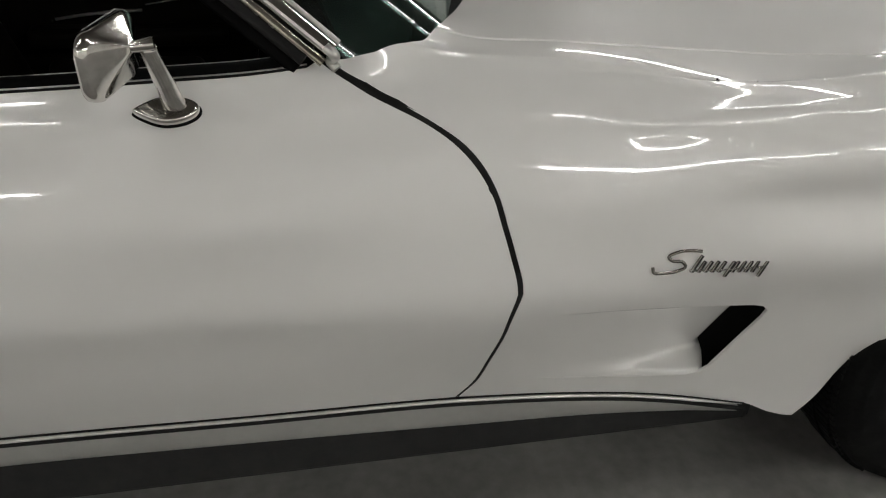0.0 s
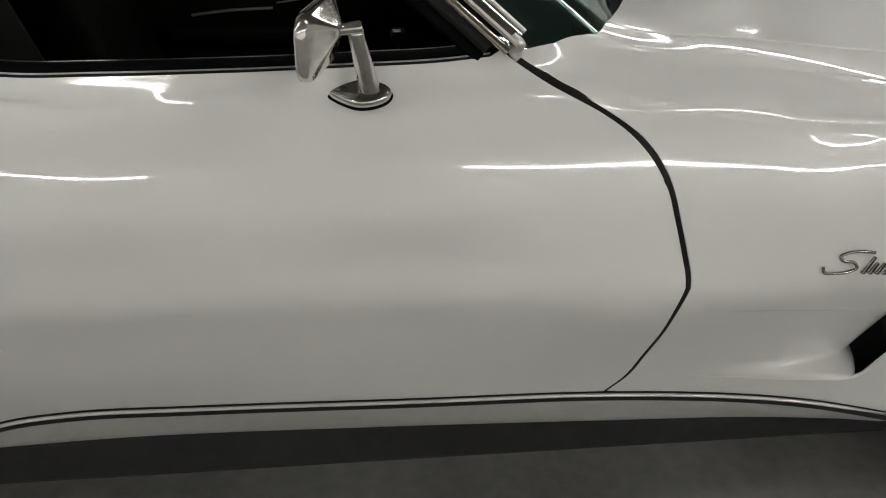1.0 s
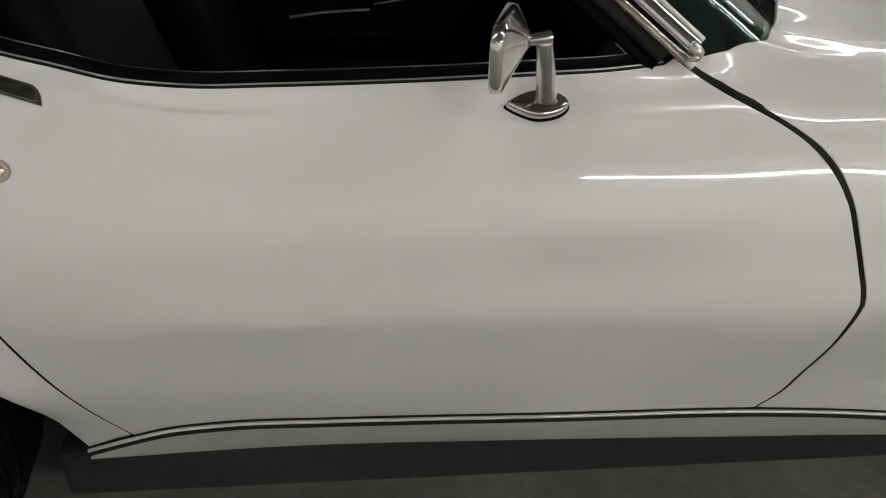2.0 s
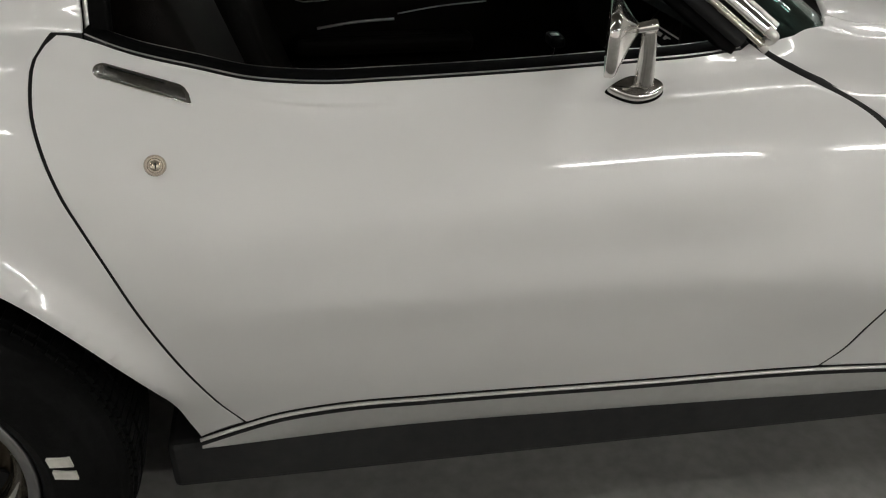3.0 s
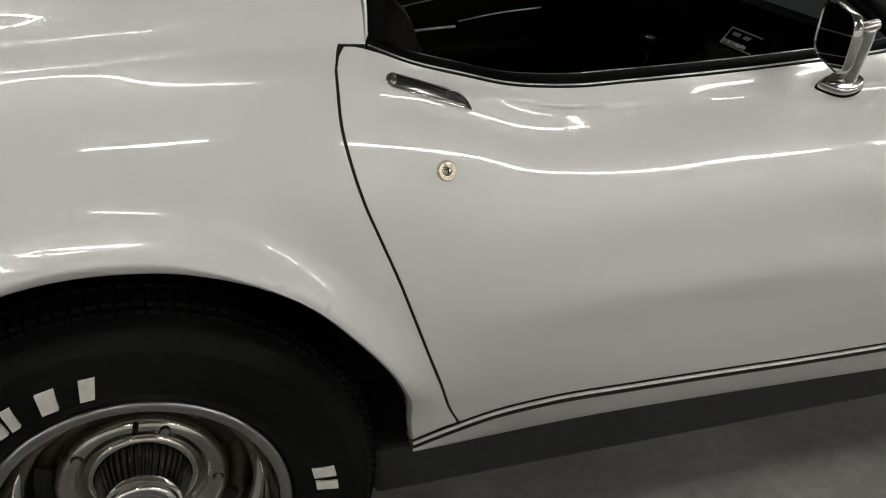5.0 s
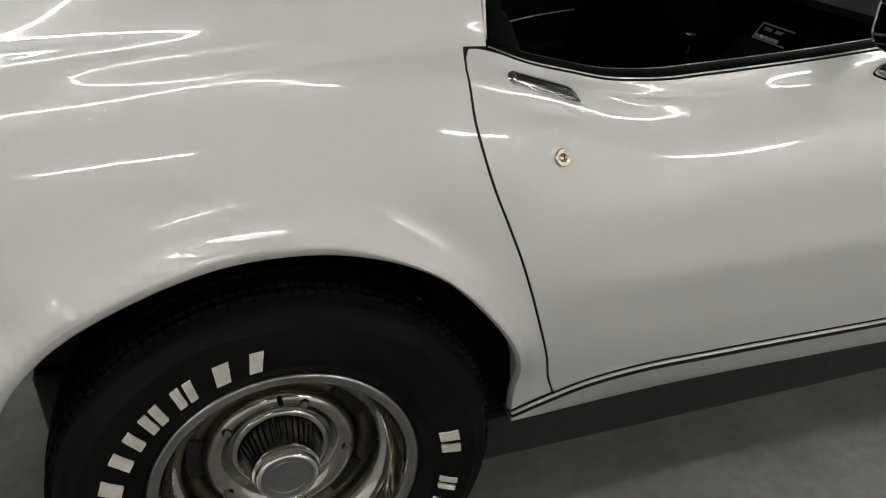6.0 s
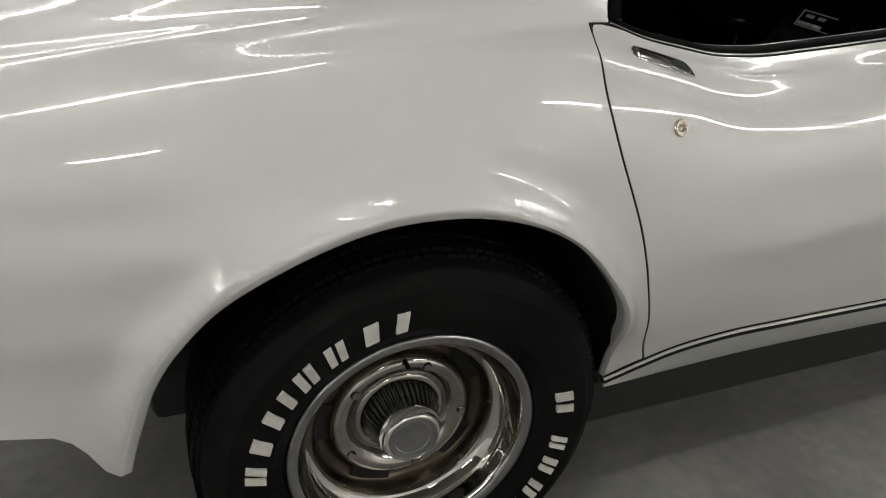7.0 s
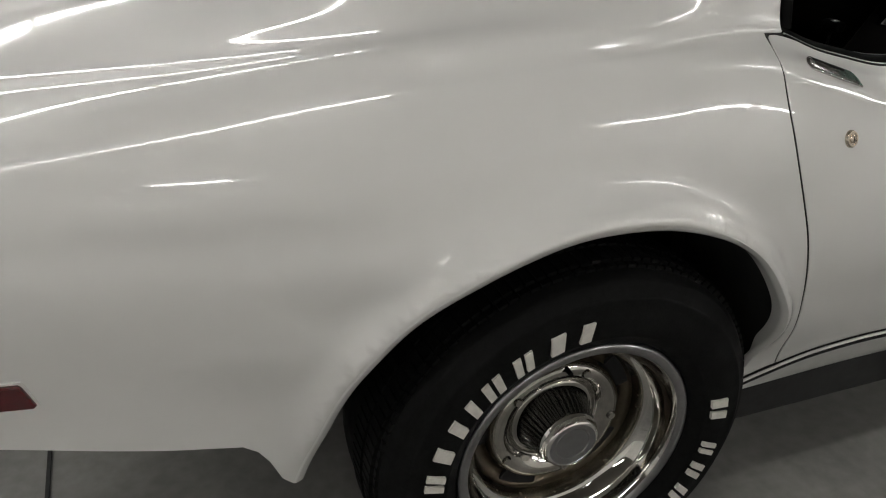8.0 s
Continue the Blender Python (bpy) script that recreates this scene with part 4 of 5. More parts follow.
bm.faces.new(high)
bm.faces.new(low[::-1])
bmesh.ops.recalc_face_normals(bm, faces=bm.faces[:])
part("dash_top", bm, DASHTOP, car, "dull dark dashboard top")
part("cowl_panel", sweep_bm([tuple(p + np.array((0.025, 0.02, -0.045))) for p in cw] + [(p[0] + 0.025, 2 * MID - p[1] - 0.02, p[2] - 0.045) for p in cw[:-1][::-1]], round_rect(0.09, 0.03, 0.008, 3), (0, 0, 1)), BLACK, car, "black cowl below the windscreen", smooth=50)

# roof
bm = bmesh.new()
rows = []
for i in range(17):
    x = 0.30 + (1.0 - 0.30) * i / 16
    row = []
    for k in range(25):
        y = 0.24 + (2 * MID - 0.48) * k / 24
        c = abs(y - MID) / (MID - 0.24)
        row.append(bm.verts.new((x + 0.04 * (1 - c * c) * (i / 16), y, 1.165 + 0.03 * (1 - c ** 4) - 0.02 * abs(2 * i / 16 - 0.8))))
    rows.append(row)
for a, b in zip(rows, rows[1:]):
    for k in range(24):
        bm.faces.new((a[k], b[k], b[k + 1], a[k + 1]))
ext = bmesh.ops.extrude_face_region(bm, geom=bm.faces[:])
bmesh.ops.translate(bm, vec=(0, 0, -0.03), verts=[g for g in ext["geom"] if isinstance(g, bmesh.types.BMVert)])
bmesh.ops.recalc_face_normals(bm, faces=bm.faces[:])
part("roof", bm, PAINT, car, "white roof panel", smooth=40)
# unseen black slab, added to stop the white roof lighting the cabin
part("roof_shade_slab", box_bm(0.31, 0.99, 0.27, 2 * MID - 0.27, 1.085, 1.112, 0.01), VINYL, car, "unseen black slab under the roof that keeps the interior dark")

# door handle and lock
hm = frame_on(0.430, 0.8735, (0.113, 0.0, -0.045), 0.0)


def handle_plan(k):
    """Outline of the flush handle, rounded behind and pointed in front, drawn in by k."""
    tail = [(-0.047 + (0.0128 - k) * math.cos(radians(a)), (0.0128 - k) * math.sin(radians(a))) for a in range(250, 79, -17)]
    return [(0.0615 - 2.2 * k, -0.0128 + k), (0.0622 - 2.2 * k, -0.0112 + 0.9 * k), (0.0565 - 1.6 * k, 0.0015 - 0.4 * k), (0.050 - 1.1 * k, 0.0090 - 0.8 * k), (0.044 - 0.6 * k, 0.0122 - k), (0.038, 0.0128 - k)] + tail[::-1]


handle = part("door_handle", plate_bm(handle_plan(0.0), 0.0028, 0.0012, 3), CHROME, car, "chrome flush door handle", hm, smooth=50)
part("handle_flap", plate_bm(handle_plan(0.0036), 0.0014, 0.0005, 2), HANDLEGREY, handle, "polished dark-reflecting flap", pose(0.0, -0.0023, 0.0), smooth=50)
part("handle_slot", plate_bm(round_rect(0.070, 0.0020, 0.0009, 2), 0.0008), BLACK, handle, "dark finger slot", pose(-0.010, -0.0035, 0.0078))
part("handle_clip", plate_bm(round_rect(0.0075, 0.013, 0.003, 3), 0.002, 0.0008), CHROME, handle, "", pose(-0.0500, -0.0028, 0.0), smooth=50)
lm = frame_on(0.438, 0.786)
lock = part("door_lock", revolve_bm([(0.0, -0.0035), (0.0088, -0.0035), (0.0095, -0.0045), (0.0118, -0.0045), (0.0136, -0.002), (0.0138, 0.003)], 36), LOCKMET, car, "round nickel key lock", lm, smooth=50)
part("lock_face", revolve_bm([(0.0, -0.0055), (0.0060, -0.0055), (0.0066, -0.0048), (0.0068, -0.003)], 28), LOCKMET, lock, "", None, smooth=50)
part("keyhole", plate_bm(round_rect(0.0016, 0.0075, 0.0007, 2), 0.0006), BLACK, lock, "key slot", pose(0.0005, -0.0054, 0))

# door mirror
mm = frame_on(1.092, 0.832, (1, 0, 0.0))
tear = []
for i in range(40):
    a = 2 * math.pi * i / 40
    u, wv = math.cos(a), math.sin(a)
    wide = 0.021 * (1 - 0.55 * max(0, -u) ** 1.6)
    tear.append((0.043 * u, wide * wv * (1 if wv > 0 else 1.1)))
mirror = part("side_mirror", plate_bm([(u * 0.96, q * 0.93) for u, q in tear], 0.012, 0.006, 4), AGEDCHROME, car, "chrome door mirror on a tapered stem", mm @ pose(0, -0.002, 0), smooth=60)
part("mirror_gasket", plate_bm([(u * 1.015, q * 1.02) for u, q in tear], 0.0022, 0.0008), RUBBER, mirror, "black base gasket", pose(0, 0.002, 0), smooth=50)
inv = (mm @ pose(0, -0.002, 0)).inverted()
stem_pts = [(1.108, 0.098, 0.828), (1.103, 0.091, 0.844), (1.096, 0.077, 0.878), (1.088, 0.062, 0.913), (1.0837, 0.056, 0.932)]
bm = bmesh.new()
sp = [Vector(p) for p in smooth_path(stem_pts, 16)]
prev = None
for i, q in enumerate(sp):
    t = (sp[min(i + 1, 15)] - sp[max(i - 1, 0)]).normalized()
    ax = (Vector((1, 0, 0)) - t * t.x).normalized()
    bx = t.cross(ax)
    k = i / 15
    rr = 0.0165 - 0.0095 * k ** 0.6 if k < 0.3 else 0.0165 - 0.0095 * 0.3 ** 0.6 - 0.0045 * (k - 0.3)
    ring = [bm.verts.new(q + ax * (rr * 1.15 * math.cos(2 * math.pi * j / 20)) + bx * (rr * 0.85 * math.sin(2 * math.pi * j / 20))) for j in range(20)]
    if prev:
        for j in range(20):
            bm.faces.new((prev[j], prev[(j + 1) % 20], ring[(j + 1) % 20], ring[j]))
    prev = ring
bm.faces.new(prev)
part("mirror_stem", bm, AGEDCHROME, mirror, "", inv, smooth=70)
# head: rounded oblong facing back and inwards, tapering forward to the arm
HC = Vector((1.0347, 0.068, 0.919))
hd_d = Vector((0.355, 0.934, 0.06)).normalized()
hd_n = Vector((-0.934, 0.355, 0.0)).normalized()
hd_u = hd_n.cross(hd_d)
if hd_u.z < 0:
    hd_u = -hd_u
head_m = Matrix((hd_d, -hd_n, hd_u)).transposed().to_4x4()
head_m.translation = HC
bm = bmesh.new()
apex = head_m.inverted() @ Vector((1.0667, 0.055, 0.9315))
shape = round_rect(0.126, 0.085, 0.026, 7)
prev = None
for depth, sc, mix in ((0.0, 0.93, 0), (-0.003, 0.975, 0), (-0.002, 1.0, 0), (0.006, 1.0, 0.0), (0.010, 0.97, 0.0), (0.0125, 0.90, 0.07), (0.018, 0.70, 0.31), (0.025, 0.45, 0.60), (0.0315, 0.23, 0.87), (0.036, 0.12, 1.0)):
    ring = [bm.verts.new((u * sc + apex.x * mix, depth, q * sc + apex.z * mix)) for u, q in shape]
    if prev:
        for j in range(len(ring)):
            bm.faces.new((prev[j], prev[(j + 1) % len(ring)], ring[(j + 1) % len(ring)], ring[j]))
    prev = ring
bm.faces.new(prev)
bmesh.ops.recalc_face_normals(bm, faces=bm.faces[:])
part("mirror_head", bm, AGEDCHROME, mirror, "", inv @ head_m, smooth=60)
part("mirror_glass", plate_bm([(u * 0.94, q * 0.94) for u, q in shape], 0.002), MIRGLASS, mirror, "mirror glass", inv @ head_m @ pose(0, 0.001, 0))
bm = sweep_bm([(1.0587, 0.0545, 0.9308), (1.0667, 0.0545, 0.9315)], oval(0.0045, 0.0045, 16), (0, 0, 1))
part("ball_joint", bm, TRIM, mirror, "", inv, smooth=60)
bm = revolve_bm([(0.0, 0.0), (0.0062, 0.0), (0.0068, 0.001), (0.0065, 0.004), (0.0069, 0.006), (0.0082, 0.026), (0.0076, 0.029), (0.0, 0.0295)], 24)
part("mirror_collar", bm, AGEDCHROME, mirror, "", inv @ Matrix.Translation((1.0637, 0.0545, 0.9315)) @ pose(0, 0, 0, 8, 0, -90), smooth=50)

# chrome fender ornament: a flourish and a row of leaning bars
ornament = [(-0.004, 0.002), (-0.002, -0.006), (0.018, -0.008), (0.040, -0.004), (0.052, 0.003), (0.046, 0.011), (0.026, 0.014), (0.020, 0.020), (0.034, 0.028), (0.058, 0.031), (0.076, 0.030)]
bpath = smooth_path([(u, 0, q) for u, q in ornament], 40)
bmx = frame_on(1.767, 0.604, (0.192, 0, -0.010), 0.003) @ Matrix.Scale(0.93, 4)
badge = part("fender_ornament", sweep_bm([tuple(p) for p in bpath], oval(0.0028, 0.002, 8), (0, -1, 0)), DARKCHROME, car, "chrome and black fender ornament", bmx, smooth=60)
for k in range(11):
    u = 0.062 + 0.0118 * k
    lo, hi = -0.007 - (0.008 if k in (5, 10) else 0), 0.012 + (0.010 if k == 0 else 0)
    part("ornament_bar", sweep_bm([(u, 0, lo), (u + (hi - lo) * 0.25, 0, (lo + hi) / 2), (u + (hi - lo) * 0.5, 0, hi)], oval(0.0022, 0.0018, 8), (0, -1, 0)), DARKCHROME, badge, "", None, smooth=60)
    # black line beside each bar paints the shade in the gaps
    part("ornament_shadow_line", sweep_bm([(u + 0.003, 0.0015, lo), (u + 0.003 + (hi - lo) * 0.5, 0.0015, hi)], oval(0.0034, 0.0012, 6), (0, -1, 0)), BLACK, badge, "black line in place of the shade beside a bar", None)
part("ornament_rail", sweep_bm([(0.060, 0, -0.004), (0.12, 0, -0.003), (0.188, 0, 0.002)], oval(0.0016, 0.0015, 6), (0, -1, 0)), DARKCHROME, badge, "", None, smooth=60)

# side marker on the rear quarter
km = frame_on(-0.80, 0.603)
mk = [(-0.070, -0.019), (0.067, -0.019), (0.070, -0.016), (0.060, 0.016), (0.057, 0.019), (-0.070, 0.019)]
marker = part("side_marker", plate_bm([(u * 1.05, q * 1.2) for u, q in mk], 0.002, 0.001), PAINT, car, "dark red side marker lamp", km)
part("marker_lens", plate_bm(mk, 0.005, 0.002, 2), LAMPRED, marker, "dark red lens", pose(0, -0.0015, 0))

# ---- under and inside the body ----
def well(edge, name):
    """Black liner from the arch's lip inwards, with its inner wall."""
    lipp = []
    for x, z in edge[::3]:
        p, n = on_skin(float(x), float(z))
        lipp.append(p)
    cx = sum(p.x for p in lipp) / len(lipp)
    bm = bmesh.new()
    rows = []
    for p in lipp:
        g = Vector((p.x - cx, 0, p.z - 0.36))
        g = g.normalized() if g.length > 0 else g
        rows.append([bm.verts.new((p.x + g.x * a, p.y + b, p.z + g.z * a)) for a, b in ((0.003, 0.014), (0.005, 0.05), (0.006, 0.10), (0.004, 0.36))] + [bm.verts.new((cx, p.y * 0 + 0.38, 0.30))])
    for a, b in zip(rows, rows[1:]):
        for k in range(3):
            bm.faces.new((a[k], a[k + 1], b[k + 1], b[k]))
        bm.faces.new((a[3], a[4], b[3]))
        bm.faces.new((a[4], b[4], b[3]))
    bmesh.ops.remove_doubles(bm, verts=bm.verts[:], dist=0.0005)
    bmesh.ops.recalc_face_normals(bm, faces=bm.faces[:])
    part(name, bm, UNDER, car, "black wheel-well liner", smooth=40)


well(REAR_EDGE, "rear_wheel_well")
well(FRONT_EDGE, "front_wheel_well")
part("tail_pan", box_bm(-1.0, -0.40, 0.30, 2 * MID - 0.30, 0.54, 0.57, 0.01), UNDER, car)
# tapered dark rails, added to deepen and edge the shadow under the sills
for ya in (0.13, 2 * MID - 0.33):
    bm = box_bm(0.355, 2.17, ya, ya + 0.20, 0.13, 0.232, 0.012)
    for v in bm.verts:
        v.co.z -= 0.045 * (v.co.x - 0.355) / 1.675 if v.co.z < 0.19 else 0
    part("shadow_rail", bm, UNDER, car, "dark rail added under the sill in place of deep shadow")
part("underbody", box_bm(-0.40, 3.15, 0.40, 2 * MID - 0.40, 0.15, 0.33, 0.02), UNDER, car, "dark underbody")
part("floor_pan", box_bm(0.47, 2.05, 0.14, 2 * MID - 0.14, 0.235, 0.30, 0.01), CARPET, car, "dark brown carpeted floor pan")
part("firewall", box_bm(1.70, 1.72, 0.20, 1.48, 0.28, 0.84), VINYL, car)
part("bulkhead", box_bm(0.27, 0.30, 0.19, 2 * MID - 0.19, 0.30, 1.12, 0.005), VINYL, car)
# flat black plate standing in for the unlit depth behind the vent
part("vent_dark_backing", box_bm(1.88, 2.14, 0.075, 0.09, 0.30, 0.56), BLACK, car)
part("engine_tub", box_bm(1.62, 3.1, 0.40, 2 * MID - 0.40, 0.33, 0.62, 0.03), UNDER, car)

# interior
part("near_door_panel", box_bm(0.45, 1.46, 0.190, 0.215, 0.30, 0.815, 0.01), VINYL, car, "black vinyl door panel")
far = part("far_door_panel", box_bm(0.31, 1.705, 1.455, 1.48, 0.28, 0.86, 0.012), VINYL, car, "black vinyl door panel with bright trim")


def far_run(pts, r, mat, name):
    part(name, sweep_bm(smooth_path([(x, 1.450, z) for x, z in pts], 24), oval(r, r, 8), (0, -1, 0)), mat, far, "", None, smooth=60)


far_run([(0.69, 0.585), (0.80, 0.600), (0.92, 0.607)], 0.0045, TRIM, "pull_strip")
far_run([(0.93, 0.622), (1.05, 0.640), (1.20, 0.652)], 0.0022, TRIM, "panel_bead")
far_run([(0.62, 0.69), (0.635, 0.668), (0.68, 0.664), (0.80, 0.682), (0.98, 0.712), (1.15, 0.735)], 0.0022, TRIM, "panel_line")
far_run([(0.60, 0.740), (0.75, 0.755), (0.95, 0.775)], 0.002, TRIM, "panel_line")
part("arm_rest", box_bm(0.62, 1.15, 1.37, 1.455, 0.52, 0.575, 0.02, 3), VINYL, far, "padded arm rest")


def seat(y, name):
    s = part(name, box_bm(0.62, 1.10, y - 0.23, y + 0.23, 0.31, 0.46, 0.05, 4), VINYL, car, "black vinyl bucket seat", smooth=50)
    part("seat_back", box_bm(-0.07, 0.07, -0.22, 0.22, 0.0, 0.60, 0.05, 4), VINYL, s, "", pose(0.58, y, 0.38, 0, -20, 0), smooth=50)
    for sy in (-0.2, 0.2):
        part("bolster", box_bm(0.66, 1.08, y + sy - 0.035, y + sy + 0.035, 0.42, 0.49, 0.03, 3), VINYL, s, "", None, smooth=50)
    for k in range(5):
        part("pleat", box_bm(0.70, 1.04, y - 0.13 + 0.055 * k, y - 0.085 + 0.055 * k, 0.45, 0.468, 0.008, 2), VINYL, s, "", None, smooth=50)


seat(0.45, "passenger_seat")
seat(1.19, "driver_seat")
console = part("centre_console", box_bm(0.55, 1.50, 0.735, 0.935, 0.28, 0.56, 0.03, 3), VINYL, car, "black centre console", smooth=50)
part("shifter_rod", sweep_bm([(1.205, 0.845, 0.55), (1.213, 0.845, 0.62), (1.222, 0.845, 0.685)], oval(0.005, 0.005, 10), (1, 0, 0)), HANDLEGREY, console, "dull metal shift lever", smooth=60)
part("shifter_knob", box_bm(1.205, 1.24, 0.815, 0.875, 0.685, 0.712, 0.009, 3), RUBBER, console, "black shift knob with a small bright plate for its glint", smooth=50)
# bright plate that draws the glint on top of the knob
part("knob_glint", box_bm(1.208, 1.226, 0.828, 0.845, 0.7115, 0.7145, 0.001), TRIM, console)
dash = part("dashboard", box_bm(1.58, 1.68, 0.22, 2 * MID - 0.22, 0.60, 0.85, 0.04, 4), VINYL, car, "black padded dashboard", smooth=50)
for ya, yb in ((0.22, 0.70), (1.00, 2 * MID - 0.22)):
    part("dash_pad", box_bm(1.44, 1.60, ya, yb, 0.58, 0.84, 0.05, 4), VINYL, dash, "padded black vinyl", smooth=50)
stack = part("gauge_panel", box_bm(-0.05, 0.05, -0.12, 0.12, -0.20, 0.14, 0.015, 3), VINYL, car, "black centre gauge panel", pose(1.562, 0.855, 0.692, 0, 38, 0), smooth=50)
radio = part("radio", box_bm(-0.012, 0.0, -0.092, 0.092, -0.034, 0.034, 0.003), RUBBER, car, "black car radio with a pale bezel", pose(1.499, 0.855, 0.680, 0, 38, 0) @ Matrix.Diagonal((1.0, 0.86, 0.86, 1.0)))
for a in ((-0.0, -0.085, 0.062, 0.025, 0.029), (0.0, -0.085, 0.062, -0.029, -0.026)):
    part("bezel_bar", box_bm(-0.0145, -0.0115, a[1], a[2], a[3], a[4]), GREYPLASTIC, radio)
part("bezel_end", box_bm(-0.0145, -0.0115, 0.058, 0.062, -0.026, 0.025), GREYPLASTIC, radio)
for k in range(5):
    part("radio_button", box_bm(-0.019, -0.0115, -0.05 + 0.021 * k, -0.034 + 0.021 * k, -0.024, -0.013, 0.001), GREYPLASTIC, radio)
for y in (-0.03, 0.022):
    part("dial_bar", box_bm(-0.0135, -0.0115, y - 0.017, y + 0.017, 0.006, 0.017), GREYPLASTIC, radio)
for y in (-0.078, 0.078):
    part("radio_knob", revolve_bm([(0, -0.02), (0.012, -0.02), (0.014, -0.012), (0.014, 0.0)], 20), RUBBER, radio, "", pose(-0.012, y, -0.002, 0, 0, -90), smooth=50)
for y, z in ((0.80, 0.79), (0.855, 0.80), (0.91, 0.79), (0.825, 0.745), (0.885, 0.745)):
    g = part("gauge", revolve_bm([(0, 0.0), (0.019, 0.0), (0.021, -0.006), (0.024, -0.006), (0.025, 0.004)], 28), RUBBER, car, "small round gauge", pose(1.492 + (z - 0.70) * 0.78, y, z - 0.020, 0, 38, 0) @ pose(0, 0, 0, 0, 0, -90), smooth=50)
    part("gauge_needle", box_bm(-0.001, 0.001, -0.002, -0.001, -0.004, 0.014), GREYPLASTIC, g)

# ---- wheels ----
def polar(bm, r0, r1, a0, a1, y0, y1, n=3):
    """A block between two radii and two angles (degrees) on the wheel's face."""
    ring = []
    for k in range(n + 1):
        a = radians(a0 + (a1 - a0) * k / n)
        ring.append([bm.verts.new((r * math.cos(a), y, r * math.sin(a))) for r, y in ((r0, y0), (r1, y0), (r1, y1), (r0, y1))])
    for a, b in zip(ring, ring[1:]):
        for k in range(4):
            bm.faces.new((a[k], a[(k + 1) % 4], b[(k + 1) % 4], b[k]))
    bm.faces.new(ring[0])
    bm.faces.new(ring[-1][::-1])


def slanted(bm, a0, a1, r0, r1, lean, y0, y1):
    """A bar across the sidewall whose outer end is turned by lean degrees."""
    q = []
    for y in (y0, y1):
        for r, da in ((r0, 0), (r1, lean)):
            for a in (a0 + da, a1 + da):
                q.append(bm.verts.new((r * math.cos(radians(a)), y, r * math.sin(radians(a)))))
    for f in ((0, 1, 3, 2), (4, 6, 7, 5), (0, 4, 5, 1), (2, 3, 7, 6), (0, 2, 6, 4), (1, 5, 7, 3)):
        bm.faces.new([q[i] for i in f])


HUB = 0.325


def wheel_bits():
    """Name, material, label and bmesh of each piece of a wheel about its own hub, the outer face towards -y."""
    bits = []
    bits.append(("wheel", DISH, "", revolve_bm([(0.156, 0.058), (0.152, 0.066), (0.149, 0.078), (0.138, 0.087), (0.128, 0.087), (0.1235, 0.080), (0.121, 0.072), (0.117, 0.065), (0.111, 0.0605), (0.104, 0.0595), (0.096, 0.062), (0.088, 0.068), (0.081, 0.076), (0.076, 0.081), (0.0, 0.084)], 96), 50))
    tyre = revolve_bm([(0.198, 0.006), (0.206, 0.002), (0.209, -0.006), (0.216, -0.012), (0.228, -0.020), (0.231, -0.0225), (0.234, -0.0225), (0.2365, -0.0235), (0.256, -0.026), (0.272, -0.0255), (0.290, -0.021),
                       (0.2935, -0.0215), (0.297, -0.019), (0.300, -0.0165), (0.312, -0.007), (0.3155, -0.006), (0.319, -0.001), (0.327, 0.014), (0.331, 0.028), (0.334, 0.05), (0.336, 0.11), (0.334, 0.17), (0.331, 0.195), (0.322, 0.215), (0.295, 0.238), (0.25, 0.245), (0.205, 0.225), (0.198, 0.2)], 128)
    for v in tyre.verts:
        v.co.z = max(v.co.z, 0.001 - HUB)
    bits.append(("tyre", TYRE, "black tyre with raised white marks", tyre, 50))
    bm = bmesh.new()
    for k in range(120):
        a = 3.0 * k
        if not 235 < a < 305:
            polar(bm, 0.322, 0.3312, a, a + 2.35, 0.012, 0.021, 1)
            polar(bm, 0.330, 0.3362, a + 0.4, a + 2.75, 0.024, 0.058, 1)
            polar(bm, 0.330, 0.3385, a + 0.9, a + 3.2, 0.063, 0.105, 1)
    bmesh.ops.recalc_face_normals(bm, faces=bm.faces[:])
    bits.append(("tread_band", TYRE, "", bm, None))
    bits.append(("trim_ring", RINGMAT, "brushed trim ring", revolve_bm([(0.198, 0.012), (0.2055, 0.006), (0.2062, -0.002), (0.2045, -0.0065), (0.2005, -0.008), (0.1900, -0.0055), (0.1875, -0.003)], 112), 50))
    bits.append(("polished_lip", POLISHED, "", revolve_bm([(0.1875, -0.003), (0.1852, 0.001), (0.1835, 0.008), (0.181, 0.020), (0.176, 0.034), (0.169, 0.046), (0.163, 0.052), (0.1585, 0.053)], 112), 60))
    # step and recess in browner, darker metal than the lip
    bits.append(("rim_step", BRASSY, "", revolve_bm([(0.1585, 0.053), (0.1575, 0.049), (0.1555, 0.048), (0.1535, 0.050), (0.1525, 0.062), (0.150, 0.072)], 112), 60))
    bits.append(("rim_recess", DARKRIM, "dark brown recess", revolve_bm([(0.150, 0.072), (0.1475, 0.0785), (0.138, 0.0855), (0.1285, 0.085), (0.1225, 0.079)], 96), 50))
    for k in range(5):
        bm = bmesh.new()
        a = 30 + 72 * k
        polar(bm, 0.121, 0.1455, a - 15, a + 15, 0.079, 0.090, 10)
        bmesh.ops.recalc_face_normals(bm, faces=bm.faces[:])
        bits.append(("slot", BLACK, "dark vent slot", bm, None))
        bm = revolve_bm([(0, -0.004), (0.006, -0.004), (0.0085, 0.0), (0.0085, 0.012)], 12)
        bmesh.ops.translate(bm, vec=(0.104 * math.cos(radians(a + 36)), 0.060, 0.104 * math.sin(radians(a + 36))), verts=bm.verts[:])
        bits.append(("rivet", DISH, "", bm, 50))
    cap = revolve_bm([(0.080, 0.086), (0.079, 0.078), (0.075, 0.074), (0.069, 0.0735)], 72)
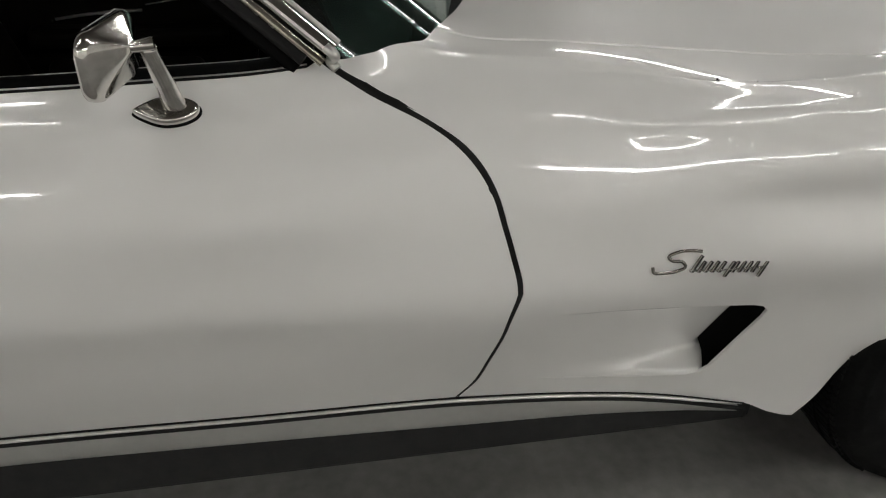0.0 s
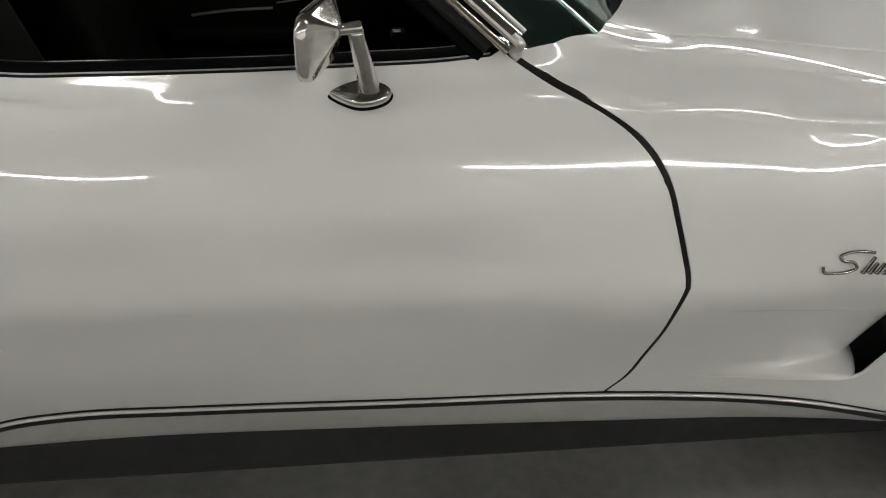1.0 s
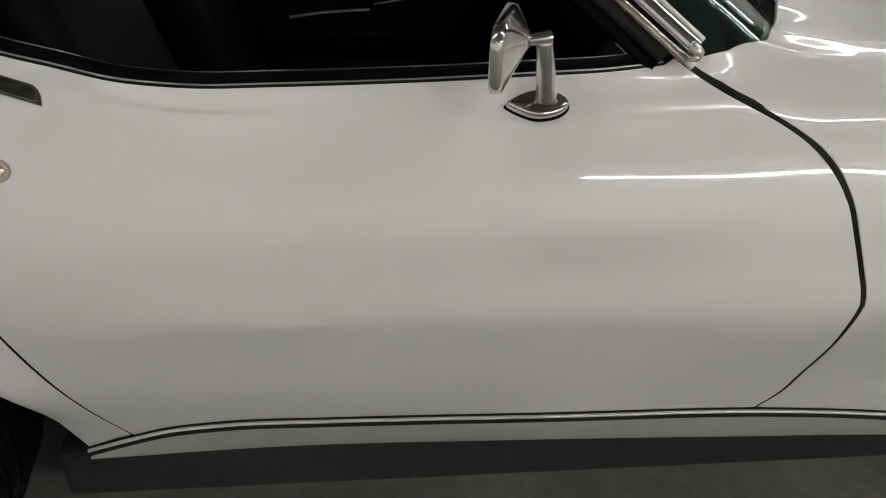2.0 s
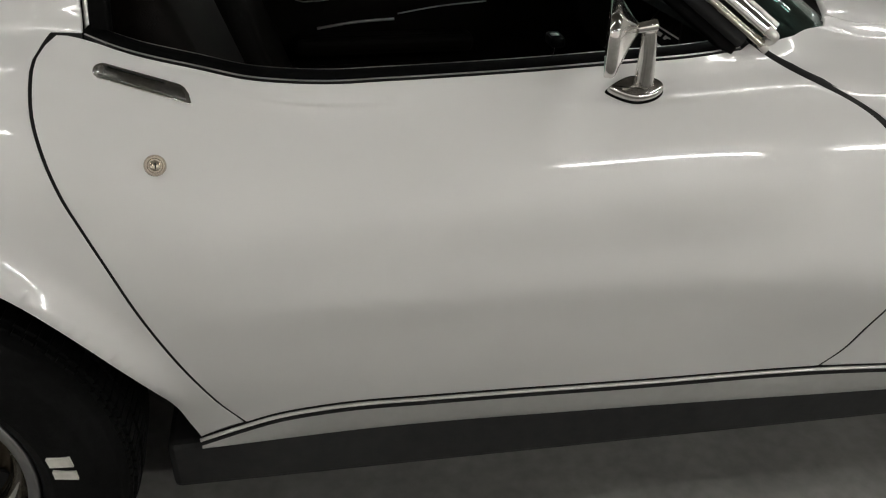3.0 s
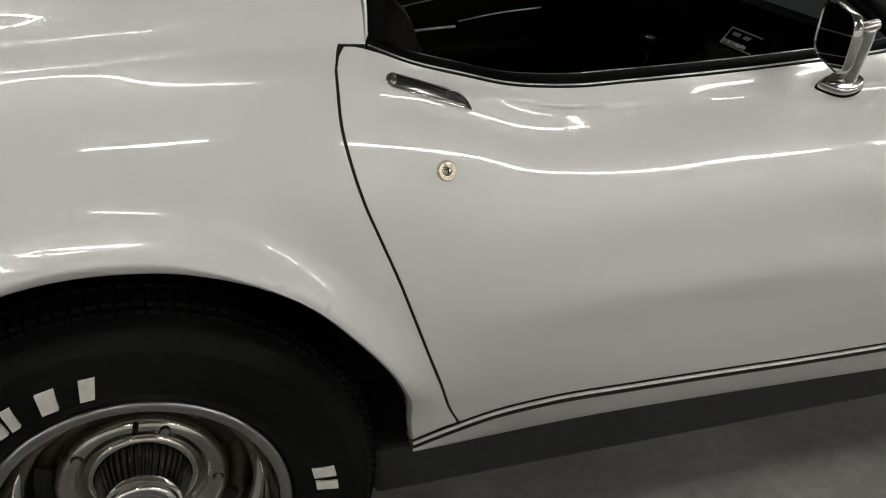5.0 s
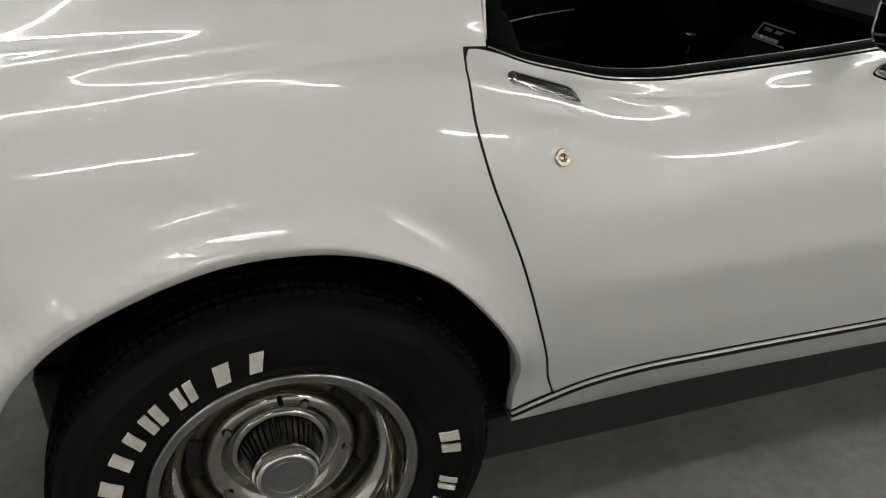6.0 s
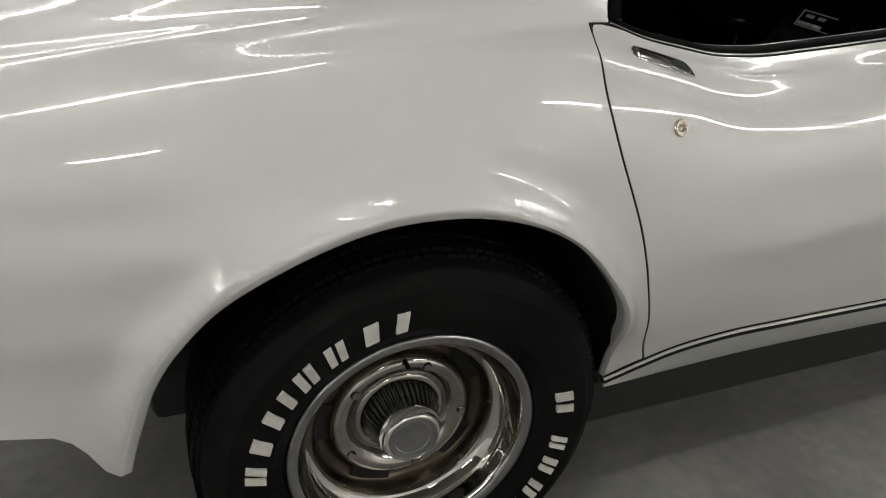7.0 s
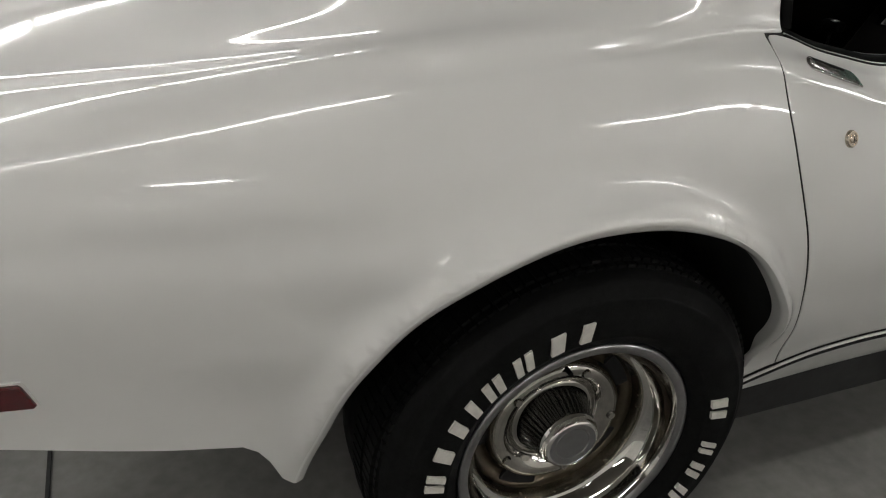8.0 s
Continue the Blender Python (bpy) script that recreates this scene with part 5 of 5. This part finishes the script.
    bits.append(("cap_base", DISH, "", cap, 50))
    bm = bmesh.new()
    prev = None
    for y, r in ((0.076, 0.0672), (0.060, 0.0625), (0.045, 0.0575), (0.034, 0.0535), (0.027, 0.0510)):
        ring = []
        for k in range(38 * 4):
            deep = (0, 0, 0.0042, 0.0042)[k % 4]
            a = 2 * math.pi * (k + (0.25 if k % 2 else 0)) / (38 * 4)
            ring.append(bm.verts.new(((r - deep) * math.cos(a), y, (r - deep) * math.sin(a))))
        if prev:
            for k in range(len(ring)):
                bm.faces.new((prev[k], prev[(k + 1) % len(ring)], ring[(k + 1) % len(ring)], ring[k]))
        prev = ring
    bmesh.ops.recalc_face_normals(bm, faces=bm.faces[:])
    bits.append(("fluted_drum", DRUM, "dark fluted drum", bm, None))
    bits.append(("cap_rim", CHROME, "", revolve_bm([(0.047, 0.030), (0.0515, 0.027), (0.0522, 0.023), (0.0500, 0.0205), (0.0478, 0.0165), (0.0474, 0.0125), (0.0450, 0.009), (0.0415, 0.008)], 72), 40))
    bits.append(("cap_face", RINGMAT, "", revolve_bm([(0.0415, 0.008), (0.0408, 0.0098), (0.0325, 0.0105), (0.0317, 0.0090), (0.0300, 0.0090), (0.0290, 0.0105), (0.018, 0.0115), (0.0, 0.012)], 72), 40))
    bm = revolve_bm([(0, -0.012), (0.004, -0.012), (0.0045, 0.01), (0.006, 0.016)], 12)
    bmesh.ops.translate(bm, vec=(0.006, 0.060, 0.112), verts=bm.verts[:])
    bits.append(("valve_stem", RUBBER, "black valve stem", bm, 50))
    # white raised marks on the sidewall: plain bars
    y0, y1 = -0.0292, -0.020
    ri, ro = 0.238, 0.2685
    for a, half, split in ((172.5, 3.4, True), (160.5, 2.4, False), (149.5, 2.0, False), (141.0, 1.6, False), (131.5, 3.6, True), (119.5, 3.4, True), (107.0, 2.4, False), (96.5, 2.0, False),
                           (10.5, 1.9, False), (4.8, 1.6, False), (-12, 2.6, True), (-23, 3.2, True), (-35, 3.4, True), (-46, 3.2, True), (-57, 3.6, True), (-69, 2.4, False), (-80, 3.6, True), (-91, 3.2, True)):
        bm = bmesh.new()
        for lo, hi in (((-half, -0.7), (0.7, half)) if split else ((-half, half),)):
            slanted(bm, a + lo, a + hi, ri, ro, -1.6, y0, y1)
        bmesh.ops.recalc_face_normals(bm, faces=bm.faces[:])
        bits.append(("raised_mark", WHITELET, "", bm, None))
    return bits


def to_mesh(name, mat, bm, smooth):
    me = bpy.data.meshes.new(name)
    if smooth is not None:
        for f in bm.faces:
            f.smooth = True
        for e in bm.edges:
            e.smooth = len(e.link_faces) == 2 and e.calc_face_angle(0) < radians(smooth)
    bm.to_mesh(me)
    bm.free()
    me.materials.append(mat)
    return me


wheel_set = [(n, to_mesh(n, mat, bm, sm), lab) for n, mat, lab, bm, sm in wheel_bits()]
for wx, wy, turn in ((0.0, 0.0, 0), (2.53, -0.035, 0), (0.0, 2 * MID, 180), (2.53, 2 * MID + 0.035, 180)):
    root = None
    for n, me, lab in wheel_set:
        ob = place(n, me, car if root is None else root, lab or ("slotted metal wheel with a fluted centre cap" if root is None else ""), pose(wx, wy, HUB, 0, 0, turn) if root is None else None)
        root = root or ob
